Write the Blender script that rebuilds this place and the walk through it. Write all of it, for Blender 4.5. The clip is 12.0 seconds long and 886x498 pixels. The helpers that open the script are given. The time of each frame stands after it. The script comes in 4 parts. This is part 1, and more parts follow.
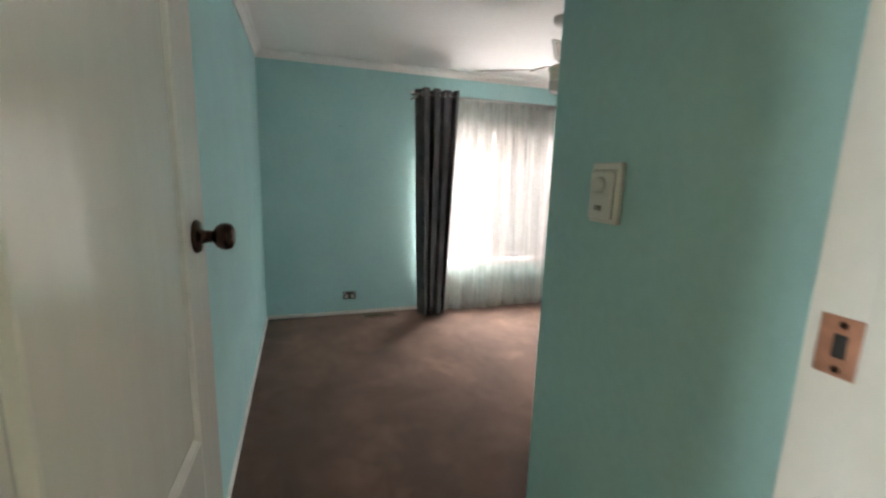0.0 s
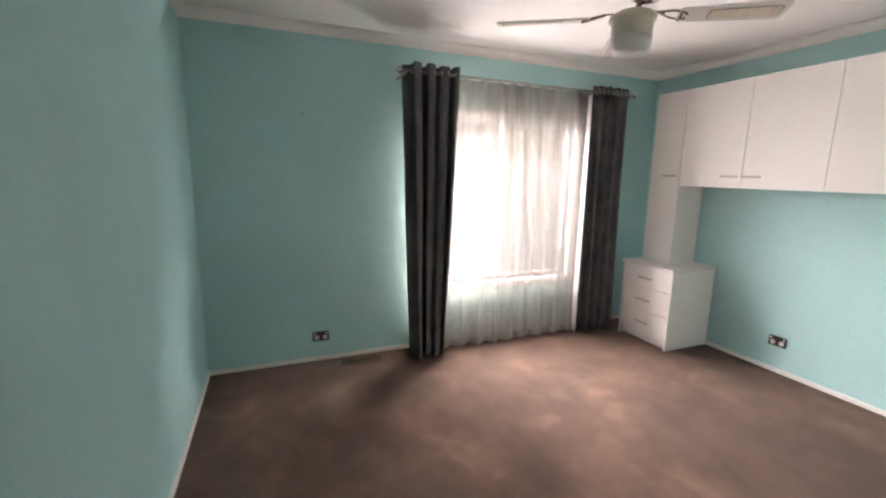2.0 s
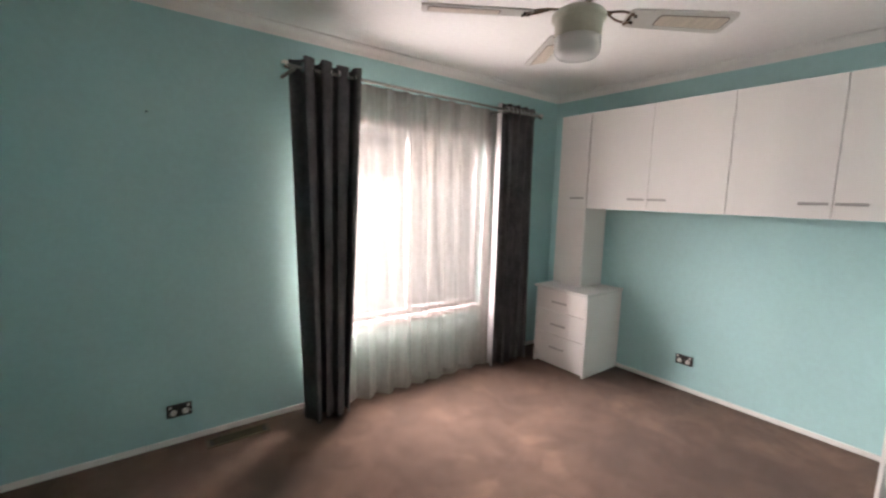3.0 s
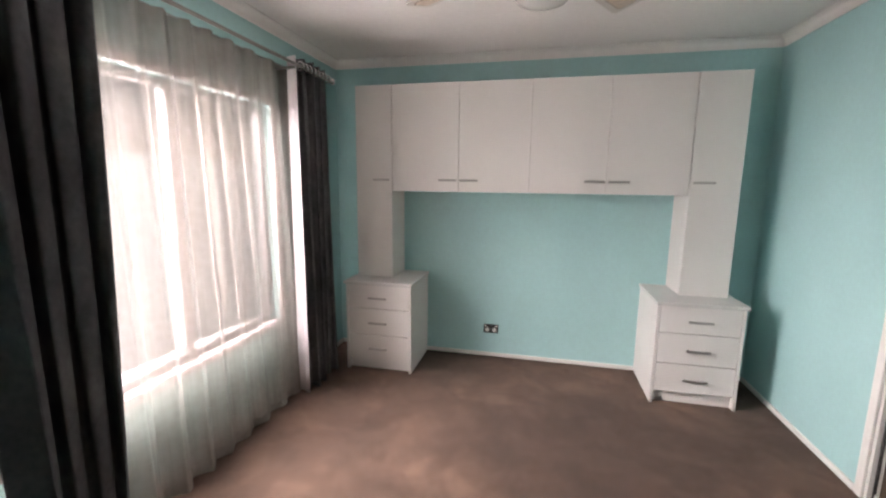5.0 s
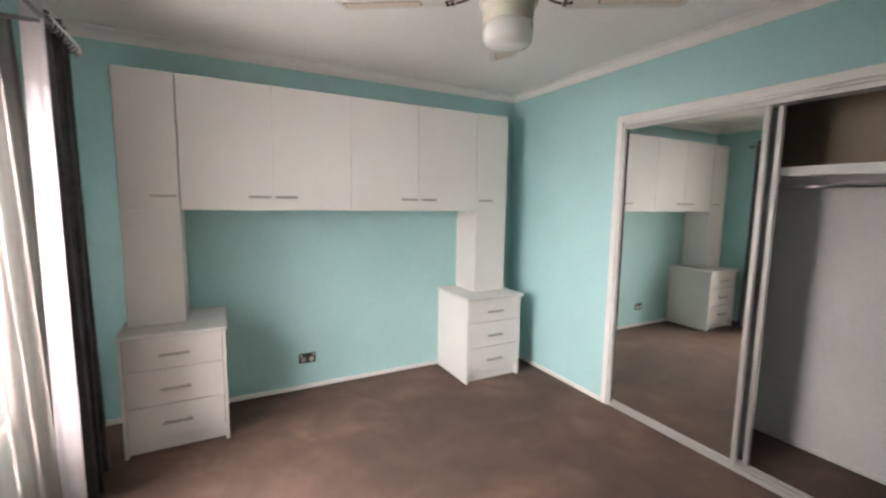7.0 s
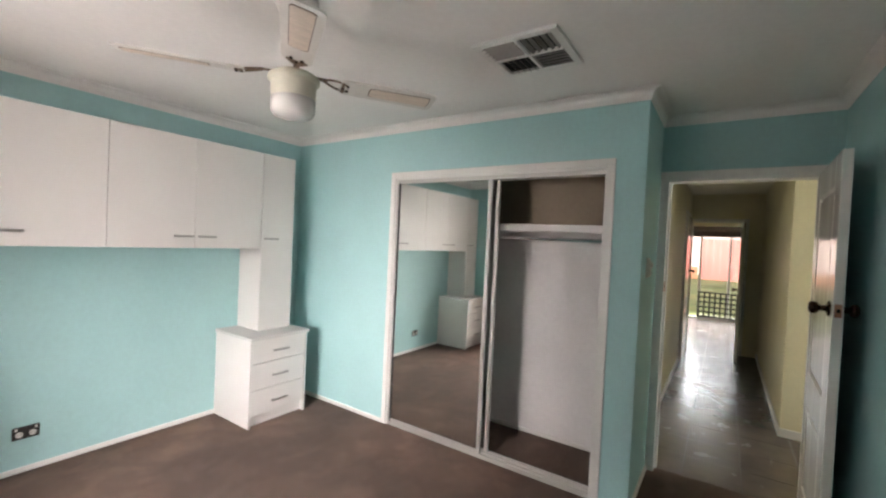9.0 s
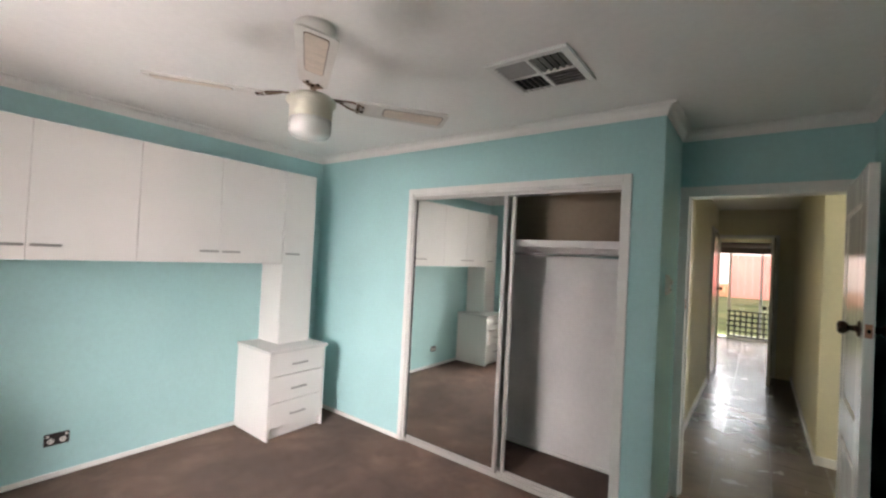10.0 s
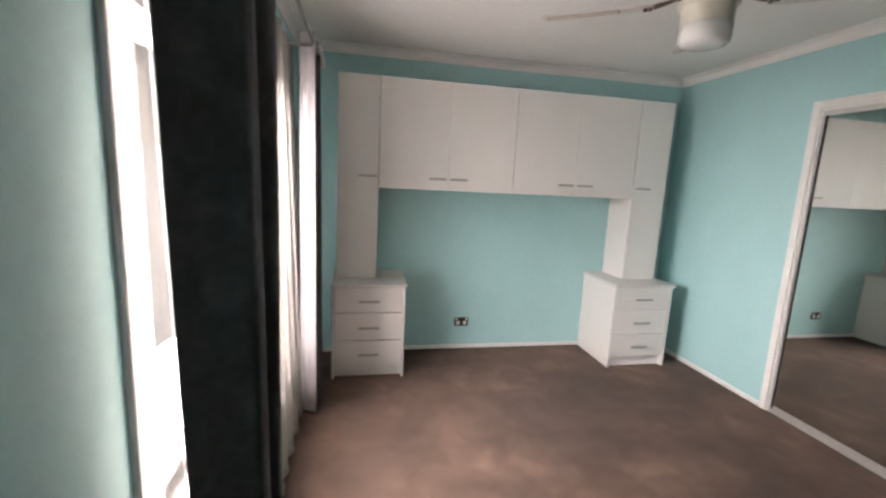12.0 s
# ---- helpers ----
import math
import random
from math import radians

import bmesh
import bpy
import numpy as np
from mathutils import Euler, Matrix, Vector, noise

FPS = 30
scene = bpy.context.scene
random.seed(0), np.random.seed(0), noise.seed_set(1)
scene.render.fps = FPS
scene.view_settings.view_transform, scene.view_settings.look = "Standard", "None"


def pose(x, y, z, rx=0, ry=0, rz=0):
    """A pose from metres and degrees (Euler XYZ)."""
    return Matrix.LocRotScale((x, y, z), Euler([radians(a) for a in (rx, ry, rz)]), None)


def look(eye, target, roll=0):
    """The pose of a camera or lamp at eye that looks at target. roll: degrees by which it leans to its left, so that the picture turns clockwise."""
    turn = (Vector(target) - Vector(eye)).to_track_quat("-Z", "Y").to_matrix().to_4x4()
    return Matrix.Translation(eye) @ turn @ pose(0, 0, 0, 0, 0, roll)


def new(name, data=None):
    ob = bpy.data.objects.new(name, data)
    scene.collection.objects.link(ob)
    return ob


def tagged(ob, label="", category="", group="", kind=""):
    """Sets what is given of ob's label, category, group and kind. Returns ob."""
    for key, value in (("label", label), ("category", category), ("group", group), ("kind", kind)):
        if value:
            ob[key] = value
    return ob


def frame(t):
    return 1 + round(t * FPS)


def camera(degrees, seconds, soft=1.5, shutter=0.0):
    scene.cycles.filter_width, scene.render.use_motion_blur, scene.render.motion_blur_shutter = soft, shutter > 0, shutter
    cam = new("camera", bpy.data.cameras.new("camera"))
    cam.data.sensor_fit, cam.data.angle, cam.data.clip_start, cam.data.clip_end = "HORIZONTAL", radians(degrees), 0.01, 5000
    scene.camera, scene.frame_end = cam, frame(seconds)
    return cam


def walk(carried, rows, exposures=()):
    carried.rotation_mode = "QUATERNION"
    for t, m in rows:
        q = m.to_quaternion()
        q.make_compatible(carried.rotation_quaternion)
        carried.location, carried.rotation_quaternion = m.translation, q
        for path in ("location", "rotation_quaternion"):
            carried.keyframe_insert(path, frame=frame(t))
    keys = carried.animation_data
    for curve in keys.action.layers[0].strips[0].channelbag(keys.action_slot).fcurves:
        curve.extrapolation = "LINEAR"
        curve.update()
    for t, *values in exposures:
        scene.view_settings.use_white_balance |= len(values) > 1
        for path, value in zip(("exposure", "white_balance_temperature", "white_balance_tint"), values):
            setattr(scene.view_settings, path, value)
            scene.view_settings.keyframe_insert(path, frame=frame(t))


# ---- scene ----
cam = camera(93.2, 12.0, 2.3, 0.3)
EXPOSURES = [(0.0, 0.36, 6350, 5), (0.6, 0.4, 6450, 8), (1.5, 0.38, 6650, 12), (2.5, 0.14, 6650, 12), (3.7, -0.14, 6600, 12), (5.5, -0.25, 6600, 12), (6.5, -0.26, 6550, 11),
             (7.5, 0.12, 6600, 7), (9.5, 0.13, 6550, 10), (11.0, -0.04, 6500, 10), (12.0, -0.3, 6550, 10)]
SLIDER_W, FAN_TURN = 2600.0, 56.0
PATH = [
    (0, (0.308, -0.882, 1.405), (0.944, 0.98, 1.046), 1.9),
    (0.5, (0.395, -0.693, 1.423), (0.788, 1.237, 1.075), 2.3),
    (1, (0.449, -0.474, 1.412), (0.803, 1.456, 1.028), 1.6),
    (1.5, (0.452, -0.22, 1.404), (0.973, 1.676, 1.038), 2.5),
    (2, (0.454, 0.056, 1.411), (1.192, 1.88, 1.056), 1.1),
    (2.5, (0.5, 0.317, 1.39), (1.442, 2.054, 1.08), 1.4),
    (3, (0.552, 0.537, 1.412), (1.752, 2.117, 1.162), 1.6),
    (3.5, (0.499, 0.738, 1.416), (2.039, 1.984, 1.137), -0.2),
    (5.5, (0.612, 1.768, 1.409), (2.585, 1.973, 1.153), 1.6),
    (6, (0.658, 1.996, 1.431), (2.644, 1.885, 1.225), 1.5),
    (6.5, (0.676, 2.24, 1.449), (2.571, 1.654, 1.196), 0.2),
    (7, (0.715, 2.383, 1.419), (2.469, 1.448, 1.192), 0.9),
    (7.5, (0.697, 2.459, 1.445), (2.251, 1.219, 1.231), 1.0),
    (9.5, (0.455, 2.533, 1.48), (1.537, 0.851, 1.462), 2.9),
    (10, (0.449, 2.521, 1.481), (1.655, 0.925, 1.511), 2.9),
    (10.5, (0.462, 2.531, 1.485), (1.865, 1.106, 1.499), 3.1),
    (11, (0.485, 2.57, 1.481), (2.14, 1.449, 1.416), 3.3),
    (11.5, (0.511, 2.61, 1.465), (2.386, 1.948, 1.248), 3.5),
    (12, (0.52, 2.689, 1.421), (2.457, 2.309, 1.097), 2.8),
]
walk(cam, [(t, look(eye, target, roll)) for t, eye, target, roll in PATH], EXPOSURES)

# ---- world and large lights ----
world = bpy.data.worlds.new("sky")
scene.world = world
world.use_nodes = True
wn = world.node_tree
sky = wn.nodes.new("ShaderNodeTexSky")
sky.sky_type = "NISHITA"
sky.sun_disc = False
sky.sun_elevation, sky.sun_rotation = radians(51), radians(51)
sky.dust_density = 3.0
wn.links.new(sky.outputs[0], wn.nodes["Background"].inputs[0])
wn.nodes["Background"].inputs[1].default_value = 0.075


def area_lamp(name, m, sx, sy, watts, colour):
    data = bpy.data.lights.new(name, "AREA")
    data.shape, data.size, data.size_y, data.energy, data.color = "RECTANGLE", sx, sy, watts, colour
    ob = new(name, data)
    ob.matrix_world = m
    return ob


sun_data = bpy.data.lights.new("sun", "SUN")
sun_data.energy, sun_data.angle, sun_data.color = 5.0, radians(12), (1.0, 0.96, 0.9)
new("sun", sun_data).matrix_world = look((5, 4, 8), (0, 0, 0))
# overcast daylight: area lamps for the bright sky above and beyond each opening
SKY_TONE = (1.0, 0.895, 0.90)
area_lamp("sky_over_window", look((3.2, 7.0, 4.5), (2.6, 3.0, 2.0)), 13.4, 2.2, 23500.0, SKY_TONE)
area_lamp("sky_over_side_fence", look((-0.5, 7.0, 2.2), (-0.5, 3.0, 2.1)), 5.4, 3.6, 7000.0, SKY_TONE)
area_lamp("sky_over_street", look((1.3, 11.0, 2.5), (1.4, 3.0, 2.1)), 6.2, 4.4, 15500.0, SKY_TONE)
area_lamp("sky_overhead", look((2.7, 6.4, 7.0), (2.2, 2.0, 0.0)), 8.0, 3.0, 15000.0, SKY_TONE)
# added fill lamp at ground level, aimed up through the window at the ceiling
area_lamp("upward_fill_lamp", look((2.3, 3.95, -0.12), (2.2, 2.2, 2.4)), 3.4, 0.75, 800.0, SKY_TONE)
area_lamp("sky_over_lawn", look((0.6, -10.6, 3.35), (0.6, -4.5, 1.2)), 6.0, 2.2, SLIDER_W, (0.95, 0.98, 1.0))
# added lamp outside the passage window to brighten the hall; no source known
area_lamp("passage_fill_lamp", look((-3.4, -1.3, 1.7), (0.9, -1.5, 1.2)), 1.0, 1.2, 78.0, (1.0, 0.97, 0.94))


# ---- materials ----
def material(name, colour, rough=0.5, metal=0.0, grain=0.0, scale=60.0, patch=0.0, patch_scale=2.0, bump=0.0, bump_scale=300.0,
             tint=None, coat=0.0, spread=(1.0, 1.0, 1.0), rand=0.0, rough_var=0.0, specular=0.5):
    """A principled surface with colour variation at two scales, fine relief and uneven gloss."""
    m = bpy.data.materials.new(name)
    m.use_nodes = True
    nt = m.node_tree
    p = nt.nodes["Principled BSDF"]
    p.inputs["Roughness"].default_value, p.inputs["Metallic"].default_value = rough, metal
    p.inputs["Coat Weight"].default_value = coat
    p.inputs["Specular IOR Level"].default_value = specular
    coord = nt.nodes.new("ShaderNodeTexCoord")
    mapping = nt.nodes.new("ShaderNodeMapping")
    mapping.inputs["Scale"].default_value = spread
    nt.links.new(coord.outputs["Object"], mapping.inputs["Vector"])

    def tex(s, detail=4.0):
        n = nt.nodes.new("ShaderNodeTexNoise")
        n.inputs["Scale"].default_value, n.inputs["Detail"].default_value = s, detail
        nt.links.new(mapping.outputs[0], n.inputs["Vector"])
        return n.outputs["Fac"]

    def ramp(fac, low, high, a=0.35, b=0.65):
        r = nt.nodes.new("ShaderNodeMapRange")
        r.inputs["From Min"].default_value, r.inputs["From Max"].default_value = a, b
        r.inputs["To Min"].default_value, r.inputs["To Max"].default_value = low, high
        nt.links.new(fac, r.inputs["Value"])
        return r.outputs[0]

    value = None
    for amount, s in ((grain, scale), (patch, patch_scale)):
        if amount:
            v = ramp(tex(s), 1 - amount, 1 + amount)
            if value is None:
                value = v
            else:
                mul = nt.nodes.new("ShaderNodeMath")
                mul.operation = "MULTIPLY"
                nt.links.new(value, mul.inputs[0]), nt.links.new(v, mul.inputs[1])
                value = mul.outputs[0]
    if rand:
        info = nt.nodes.new("ShaderNodeObjectInfo")
        v = ramp(info.outputs["Random"], 1 - rand, 1 + rand, 0.0, 1.0)
        if value is None:
            value = v
        else:
            mul = nt.nodes.new("ShaderNodeMath")
            mul.operation = "MULTIPLY"
            nt.links.new(value, mul.inputs[0]), nt.links.new(v, mul.inputs[1])
            value = mul.outputs[0]
    base = nt.nodes.new("ShaderNodeRGB")
    base.outputs[0].default_value = (*colour, 1)
    out = base.outputs[0]
    if tint:
        mix = nt.nodes.new("ShaderNodeMix")
        mix.data_type = "RGBA"
        mix.inputs["B"].default_value = (*tint, 1)
        nt.links.new(out, mix.inputs["A"])
        nt.links.new(ramp(tex(patch_scale * 0.6 + 0.3), 0, 1), mix.inputs["Factor"])
        out = mix.outputs["Result"]
    if value is not None:
        mul = nt.nodes.new("ShaderNodeVectorMath")
        mul.operation = "MULTIPLY"
        nt.links.new(out, mul.inputs[0]), nt.links.new(value, mul.inputs[1])
        out = mul.outputs[0]
    nt.links.new(out, p.inputs["Base Color"])
    if rough_var:
        nt.links.new(ramp(tex(patch_scale * 3 + 1), rough - rough_var, rough + rough_var), p.inputs["Roughness"])
    if bump:
        b = nt.nodes.new("ShaderNodeBump")
        b.inputs["Strength"].default_value, b.inputs["Distance"].default_value = bump, 0.004
        nt.links.new(tex(bump_scale, 3.0), b.inputs["Height"])
        nt.links.new(b.outputs[0], p.inputs["Normal"])
    return m


TEAL = material("teal_wall_paint", (0.405, 0.648, 0.645), 0.55, grain=0.02, scale=40, patch=0.035, patch_scale=1.3, bump=0.12, bump_scale=160, rough_var=0.06)
CEILING = material("ceiling_paint", (0.88, 0.855, 0.83), 0.8, grain=0.015, scale=30, patch=0.03, patch_scale=1.0, bump=0.1, bump_scale=120)
TRIM = material("white_gloss_trim", (0.80, 0.79, 0.76), 0.35, grain=0.02, scale=25, patch=0.04, patch_scale=3, bump=0.06, bump_scale=90)
DOOR_PAINT = material("white_gloss_door_paint", (0.80, 0.78, 0.74), 0.16, grain=0.03, scale=14, patch=0.03, patch_scale=3, bump=0.16, bump_scale=16, spread=(1, 1, 0.12), rough_var=0.05)
LAMINATE = material("white_melamine", (0.78, 0.755, 0.725), 0.42, grain=0.015, scale=220, patch=0.02, patch_scale=2, bump=0.08, bump_scale=500, rough_var=0.05)
LAMINATE_TOP = material("pale_grey_melamine_top", (0.66, 0.645, 0.62), 0.35, grain=0.03, scale=180, patch=0.03, patch_scale=4, bump=0.08, bump_scale=400)
GAP_SHADE = material("gap_shade_grey", (0.12, 0.115, 0.11), 0.8, grain=0.1, scale=60)
STEEL = material("brushed_steel", (0.30, 0.285, 0.27), 0.35, 1.0, grain=0.08, scale=300, spread=(1, 0.1, 1), rough_var=0.05)
HANDLE = material("satin_steel", (0.46, 0.44, 0.42), 0.38, 1.0, grain=0.06, scale=300, spread=(1, 0.1, 1), rough_var=0.05)
CHROME = material("chrome", (0.75, 0.75, 0.75), 0.12, 1.0, grain=0.02, scale=80)
ALUMINIUM = material("silver_aluminium", (0.66, 0.64, 0.61), 0.38, 0.75, grain=0.03, scale=120, spread=(1, 1, 0.1), patch=0.03, patch_scale=3)
COPPER = material("aged_copper_plate", (0.50, 0.25, 0.17), 0.42, 0.75, grain=0.12, scale=70, patch=0.15, patch_scale=20)
BRONZE = material("dark_bronze", (0.055, 0.028, 0.02), 0.2, 0.85, grain=0.15, scale=60, patch=0.15, patch_scale=12)
CURTAIN = material("charcoal_velvet", (0.062, 0.060, 0.066), 0.72, grain=0.16, scale=45, patch=0.2, patch_scale=9, bump=0.3, bump_scale=260, tint=(0.095, 0.092, 0.094), spread=(1.0, 1.0, 0.8))
LINING = material("white_curtain_lining", (0.62, 0.58, 0.59), 0.85, grain=0.04, scale=200, patch=0.05, patch_scale=6, bump=0.15, bump_scale=400)
WARDROBE_WHITE = material("wardrobe_white_paint", (0.82, 0.80, 0.785), 0.7, grain=0.02, scale=30, patch=0.04, patch_scale=2, bump=0.08)
WARDROBE_BEIGE = material("wardrobe_beige_paint", (0.40, 0.32, 0.235), 0.75, grain=0.03, scale=30, patch=0.05, patch_scale=2, bump=0.08)
CREAM = material("cream_yellow_wall_paint", (0.80, 0.745, 0.55), 0.55, grain=0.02, scale=30, patch=0.03, patch_scale=1.5, bump=0.08)
HALL_CEILING = material("hall_ceiling_paint", (0.80, 0.765, 0.64), 0.75, grain=0.02, scale=30, patch=0.03, patch_scale=1.5)
TILE = material("slate_look_tile", (0.092, 0.073, 0.06), 0.25, grain=0.12, scale=7, patch=0.2, patch_scale=1.6, bump=0.018, bump_scale=8, rand=0.05, rough_var=0.025, tint=(0.125, 0.103, 0.086))
tile_nodes = TILE.node_tree.nodes
TILE.node_tree.links.new(tile_nodes.new("ShaderNodeNewGeometry").outputs["Position"], tile_nodes["Mapping"].inputs["Vector"])
GROUT = material("dark_grout", (0.05, 0.04, 0.033), 0.6, grain=0.15, scale=120)
BLACK_PLASTIC = material("black_plastic", (0.022, 0.02, 0.02), 0.35, grain=0.1, scale=90)
WHITE_PLASTIC = material("white_plastic", (0.74, 0.73, 0.69), 0.35, grain=0.02, scale=60)
CREAM_METAL = material("cream_enamel", (0.70, 0.665, 0.55), 0.35, grain=0.02, scale=60, patch=0.05, patch_scale=14)
BLADE = material("white_fan_blade", (0.72, 0.69, 0.64), 0.4, grain=0.03, scale=50, patch=0.04, patch_scale=8)
CANE = material("pale_timber_insert", (0.70, 0.60, 0.50), 0.5, grain=0.1, scale=60, spread=(1, 12, 1), patch=0.08, patch_scale=8)
INSERT_LINE = material("brown_insert_edge", (0.17, 0.105, 0.065), 0.5, grain=0.12, scale=60)
HOLE_SHADE = material("vent_shadow_gap", (0.03, 0.03, 0.03), 0.8, grain=0.1, scale=60)
VENT_GREY = material("grey_vent_louvre", (0.34, 0.325, 0.305), 0.5, grain=0.05, scale=60)
BROWN_VENT = material("brown_floor_register", (0.045, 0.036, 0.016), 0.45, 0.4, grain=0.2, scale=80, patch=0.2, patch_scale=12)
# trim and sash: shade put into the colour, as the lamps overlight them
WINDOW_FRAME = material("pinkish_white_frame_darkened", (0.50, 0.45, 0.45), 0.35, grain=0.02, scale=40, patch=0.03, patch_scale=5)
SASH = material("darkened_sash", (0.17, 0.16, 0.16), 0.5, grain=0.04, scale=40, patch=0.05, patch_scale=5)
VENT_RIM = material("worn_register_rim", (0.10, 0.08, 0.045), 0.5, 0.2, grain=0.2, scale=70, patch=0.2, patch_scale=14)
FENCE = material("red_metal_fence", (0.56, 0.17, 0.135), 0.6, grain=0.08, scale=20, patch=0.12, patch_scale=0.8)
BRICK_MAT = material("orange_brick", (0.42, 0.19, 0.10), 0.85, grain=0.2, scale=30, patch=0.2, patch_scale=3)
LAWN = material("lawn", (0.12, 0.15, 0.05), 0.9, grain=0.35, scale=25, patch=0.3, patch_scale=0.7, bump=0.5, bump_scale=60, tint=(0.17, 0.16, 0.07))
BLIND = material("dark_roller_blind", (0.05, 0.03, 0.025), 0.7, grain=0.15, scale=90)
HOUSE = material("pale_pink_render", (0.82, 0.68, 0.62), 0.85, grain=0.04, scale=20, patch=0.05, patch_scale=0.8)
BOUNCE_GREY = material("grey_bounce_slab", (0.18, 0.175, 0.17), 0.9, grain=0.08, scale=40, patch=0.1, patch_scale=2, bump=0.2)
PLASTER = material("exterior_wall", (0.3, 0.25, 0.21), 0.85, grain=0.08, scale=20, patch=0.1, patch_scale=2)


def carpet_material():
    """Brown plush carpet: pile grain, brushed lighter and darker swathes, pale patches for scuffs and streaks of window
    light.
    """
    m = material("brown_carpet", (0.105, 0.0615, 0.042), 0.95, grain=0.28, scale=420, bump=0.9, bump_scale=520, specular=0.15)
    nt = m.node_tree
    p = nt.nodes["Principled BSDF"]
    old = p.inputs["Base Color"].links[0].from_socket
    coord = nt.nodes.new("ShaderNodeTexCoord")
    total = None
    # last layer: pale patches for scuffs and for painted streaks of window light
    for s, detail, dist, low, high, stretch, turn, a, b in ((1.5, 2.0, 0.4, 0.80, 1.20, (1, 0.8, 1), 35, 0.40, 0.62), (4.5, 3.0, 0.5, 0.90, 1.16, (1, 0.85, 1), -25, 0.42, 0.60), (16.0, 4.0, 0.4, 0.96, 1.05, (1, 1, 1), 0, 0.41, 0.62), (3.4, 4.0, 0.7, 1.0, 1.28, (1, 0.85, 1), 62, 0.54, 0.68)):
        mp = nt.nodes.new("ShaderNodeMapping")
        mp.inputs["Scale"].default_value, mp.inputs["Rotation"].default_value = stretch, (0, 0, radians(turn))
        n = nt.nodes.new("ShaderNodeTexNoise")
        n.inputs["Scale"].default_value, n.inputs["Detail"].default_value, n.inputs["Distortion"].default_value = s, detail, dist
        r = nt.nodes.new("ShaderNodeMapRange")
        r.interpolation_type = "SMOOTHSTEP"
        r.inputs["From Min"].default_value, r.inputs["From Max"].default_value = a, b
        r.inputs["To Min"].default_value, r.inputs["To Max"].default_value = low, high
        nt.links.new(coord.outputs["Object"], mp.inputs[0]), nt.links.new(mp.outputs[0], n.inputs["Vector"]), nt.links.new(n.outputs["Fac"], r.inputs["Value"])
        if total is None:
            total = r.outputs[0]
        else:
            mul = nt.nodes.new("ShaderNodeMath")
            mul.operation = "MULTIPLY"
            nt.links.new(total, mul.inputs[0]), nt.links.new(r.outputs[0], mul.inputs[1])
            total = mul.outputs[0]
    mul = nt.nodes.new("ShaderNodeVectorMath")
    mul.operation = "MULTIPLY"
    nt.links.new(old, mul.inputs[0]), nt.links.new(total, mul.inputs[1]), nt.links.new(mul.outputs[0], p.inputs["Base Color"])
    p.inputs["Sheen Weight"].default_value = 0.1
    p.inputs["Sheen Roughness"].default_value = 0.6
    return m


CARPET = carpet_material()


def sheer_material():
    """White net curtain: part open weave, part light-scattering thread, with embroidered vertical runs."""
    m = bpy.data.materials.new("white_sheer_lace")
    m.use_nodes = True
    nt = m.node_tree
    nt.nodes.remove(nt.nodes["Principled BSDF"])
    out = nt.nodes["Material Output"]
    coord = nt.nodes.new("ShaderNodeTexCoord")
    diffuse, trans, clear = (nt.nodes.new("ShaderNodeBsdf" + k) for k in ("Diffuse", "Translucent", "Transparent"))
    diffuse.inputs[0].default_value = (0.345, 0.315, 0.29, 1)
    trans.inputs[0].default_value = (0.60, 0.565, 0.545, 1)
    thread = nt.nodes.new("ShaderNodeMixShader")
    thread.inputs[0].default_value = 0.0155
    nt.links.new(diffuse.outputs[0], thread.inputs[1]), nt.links.new(trans.outputs[0], thread.inputs[2])
    runs = nt.nodes.new("ShaderNodeTexNoise")
    runs.inputs["Scale"].default_value, runs.inputs["Detail"].default_value = 34, 2
    mp = nt.nodes.new("ShaderNodeMapping")
    mp.inputs["Scale"].default_value = (1, 0, 0.06)
    motif = nt.nodes.new("ShaderNodeTexVoronoi")
    motif.inputs["Scale"].default_value = 26
    mul = nt.nodes.new("ShaderNodeMath")
    mul.operation = "MULTIPLY"
    rng = nt.nodes.new("ShaderNodeMapRange")
    rng.inputs["From Min"].default_value, rng.inputs["From Max"].default_value = 0.30, 0.62
    rng.inputs["To Min"].default_value, rng.inputs["To Max"].default_value = 0.74, 0.90
    nt.links.new(coord.outputs["Object"], mp.inputs[0]), nt.links.new(mp.outputs[0], runs.inputs["Vector"])
    nt.links.new(coord.outputs["Object"], motif.inputs["Vector"])
    soft = nt.nodes.new("ShaderNodeMapRange")
    soft.inputs["To Min"].default_value, soft.inputs["To Max"].default_value = 0.72, 1.1
    nt.links.new(motif.outputs["Distance"], soft.inputs["Value"])
    nt.links.new(runs.outputs["Fac"], mul.inputs[0]), nt.links.new(soft.outputs[0], mul.inputs[1])
    nt.links.new(mul.outputs[0], rng.inputs["Value"])
    mix = nt.nodes.new("ShaderNodeMixShader")
    nt.links.new(rng.outputs[0], mix.inputs[0])
    nt.links.new(clear.outputs[0], mix.inputs[1]), nt.links.new(thread.outputs[0], mix.inputs[2])
    nt.links.new(mix.outputs[0], out.inputs["Surface"])
    return m


SHEER = sheer_material()


def glass_material(name, tone, rough):
    m = bpy.data.materials.new(name)
    m.use_nodes = True
    p = m.node_tree.nodes["Principled BSDF"]
    p.inputs["Base Color"].default_value = (*tone, 1)
    p.inputs["Transmission Weight"].default_value, p.inputs["Roughness"].default_value, p.inputs["IOR"].default_value = 1.0, rough, 1.45
    p.inputs["Specular IOR Level"].default_value = 0.12
    return m


GLASS = glass_material("window_glass", (0.97, 0.98, 0.98), 0.0)
OPAL = material("opal_glass_bowl", (0.82, 0.80, 0.77), 0.18, grain=0.01, scale=40, coat=0.4)
MIRROR = material("mirror_glass", (0.80, 0.83, 0.80), 0.015, 1.0)


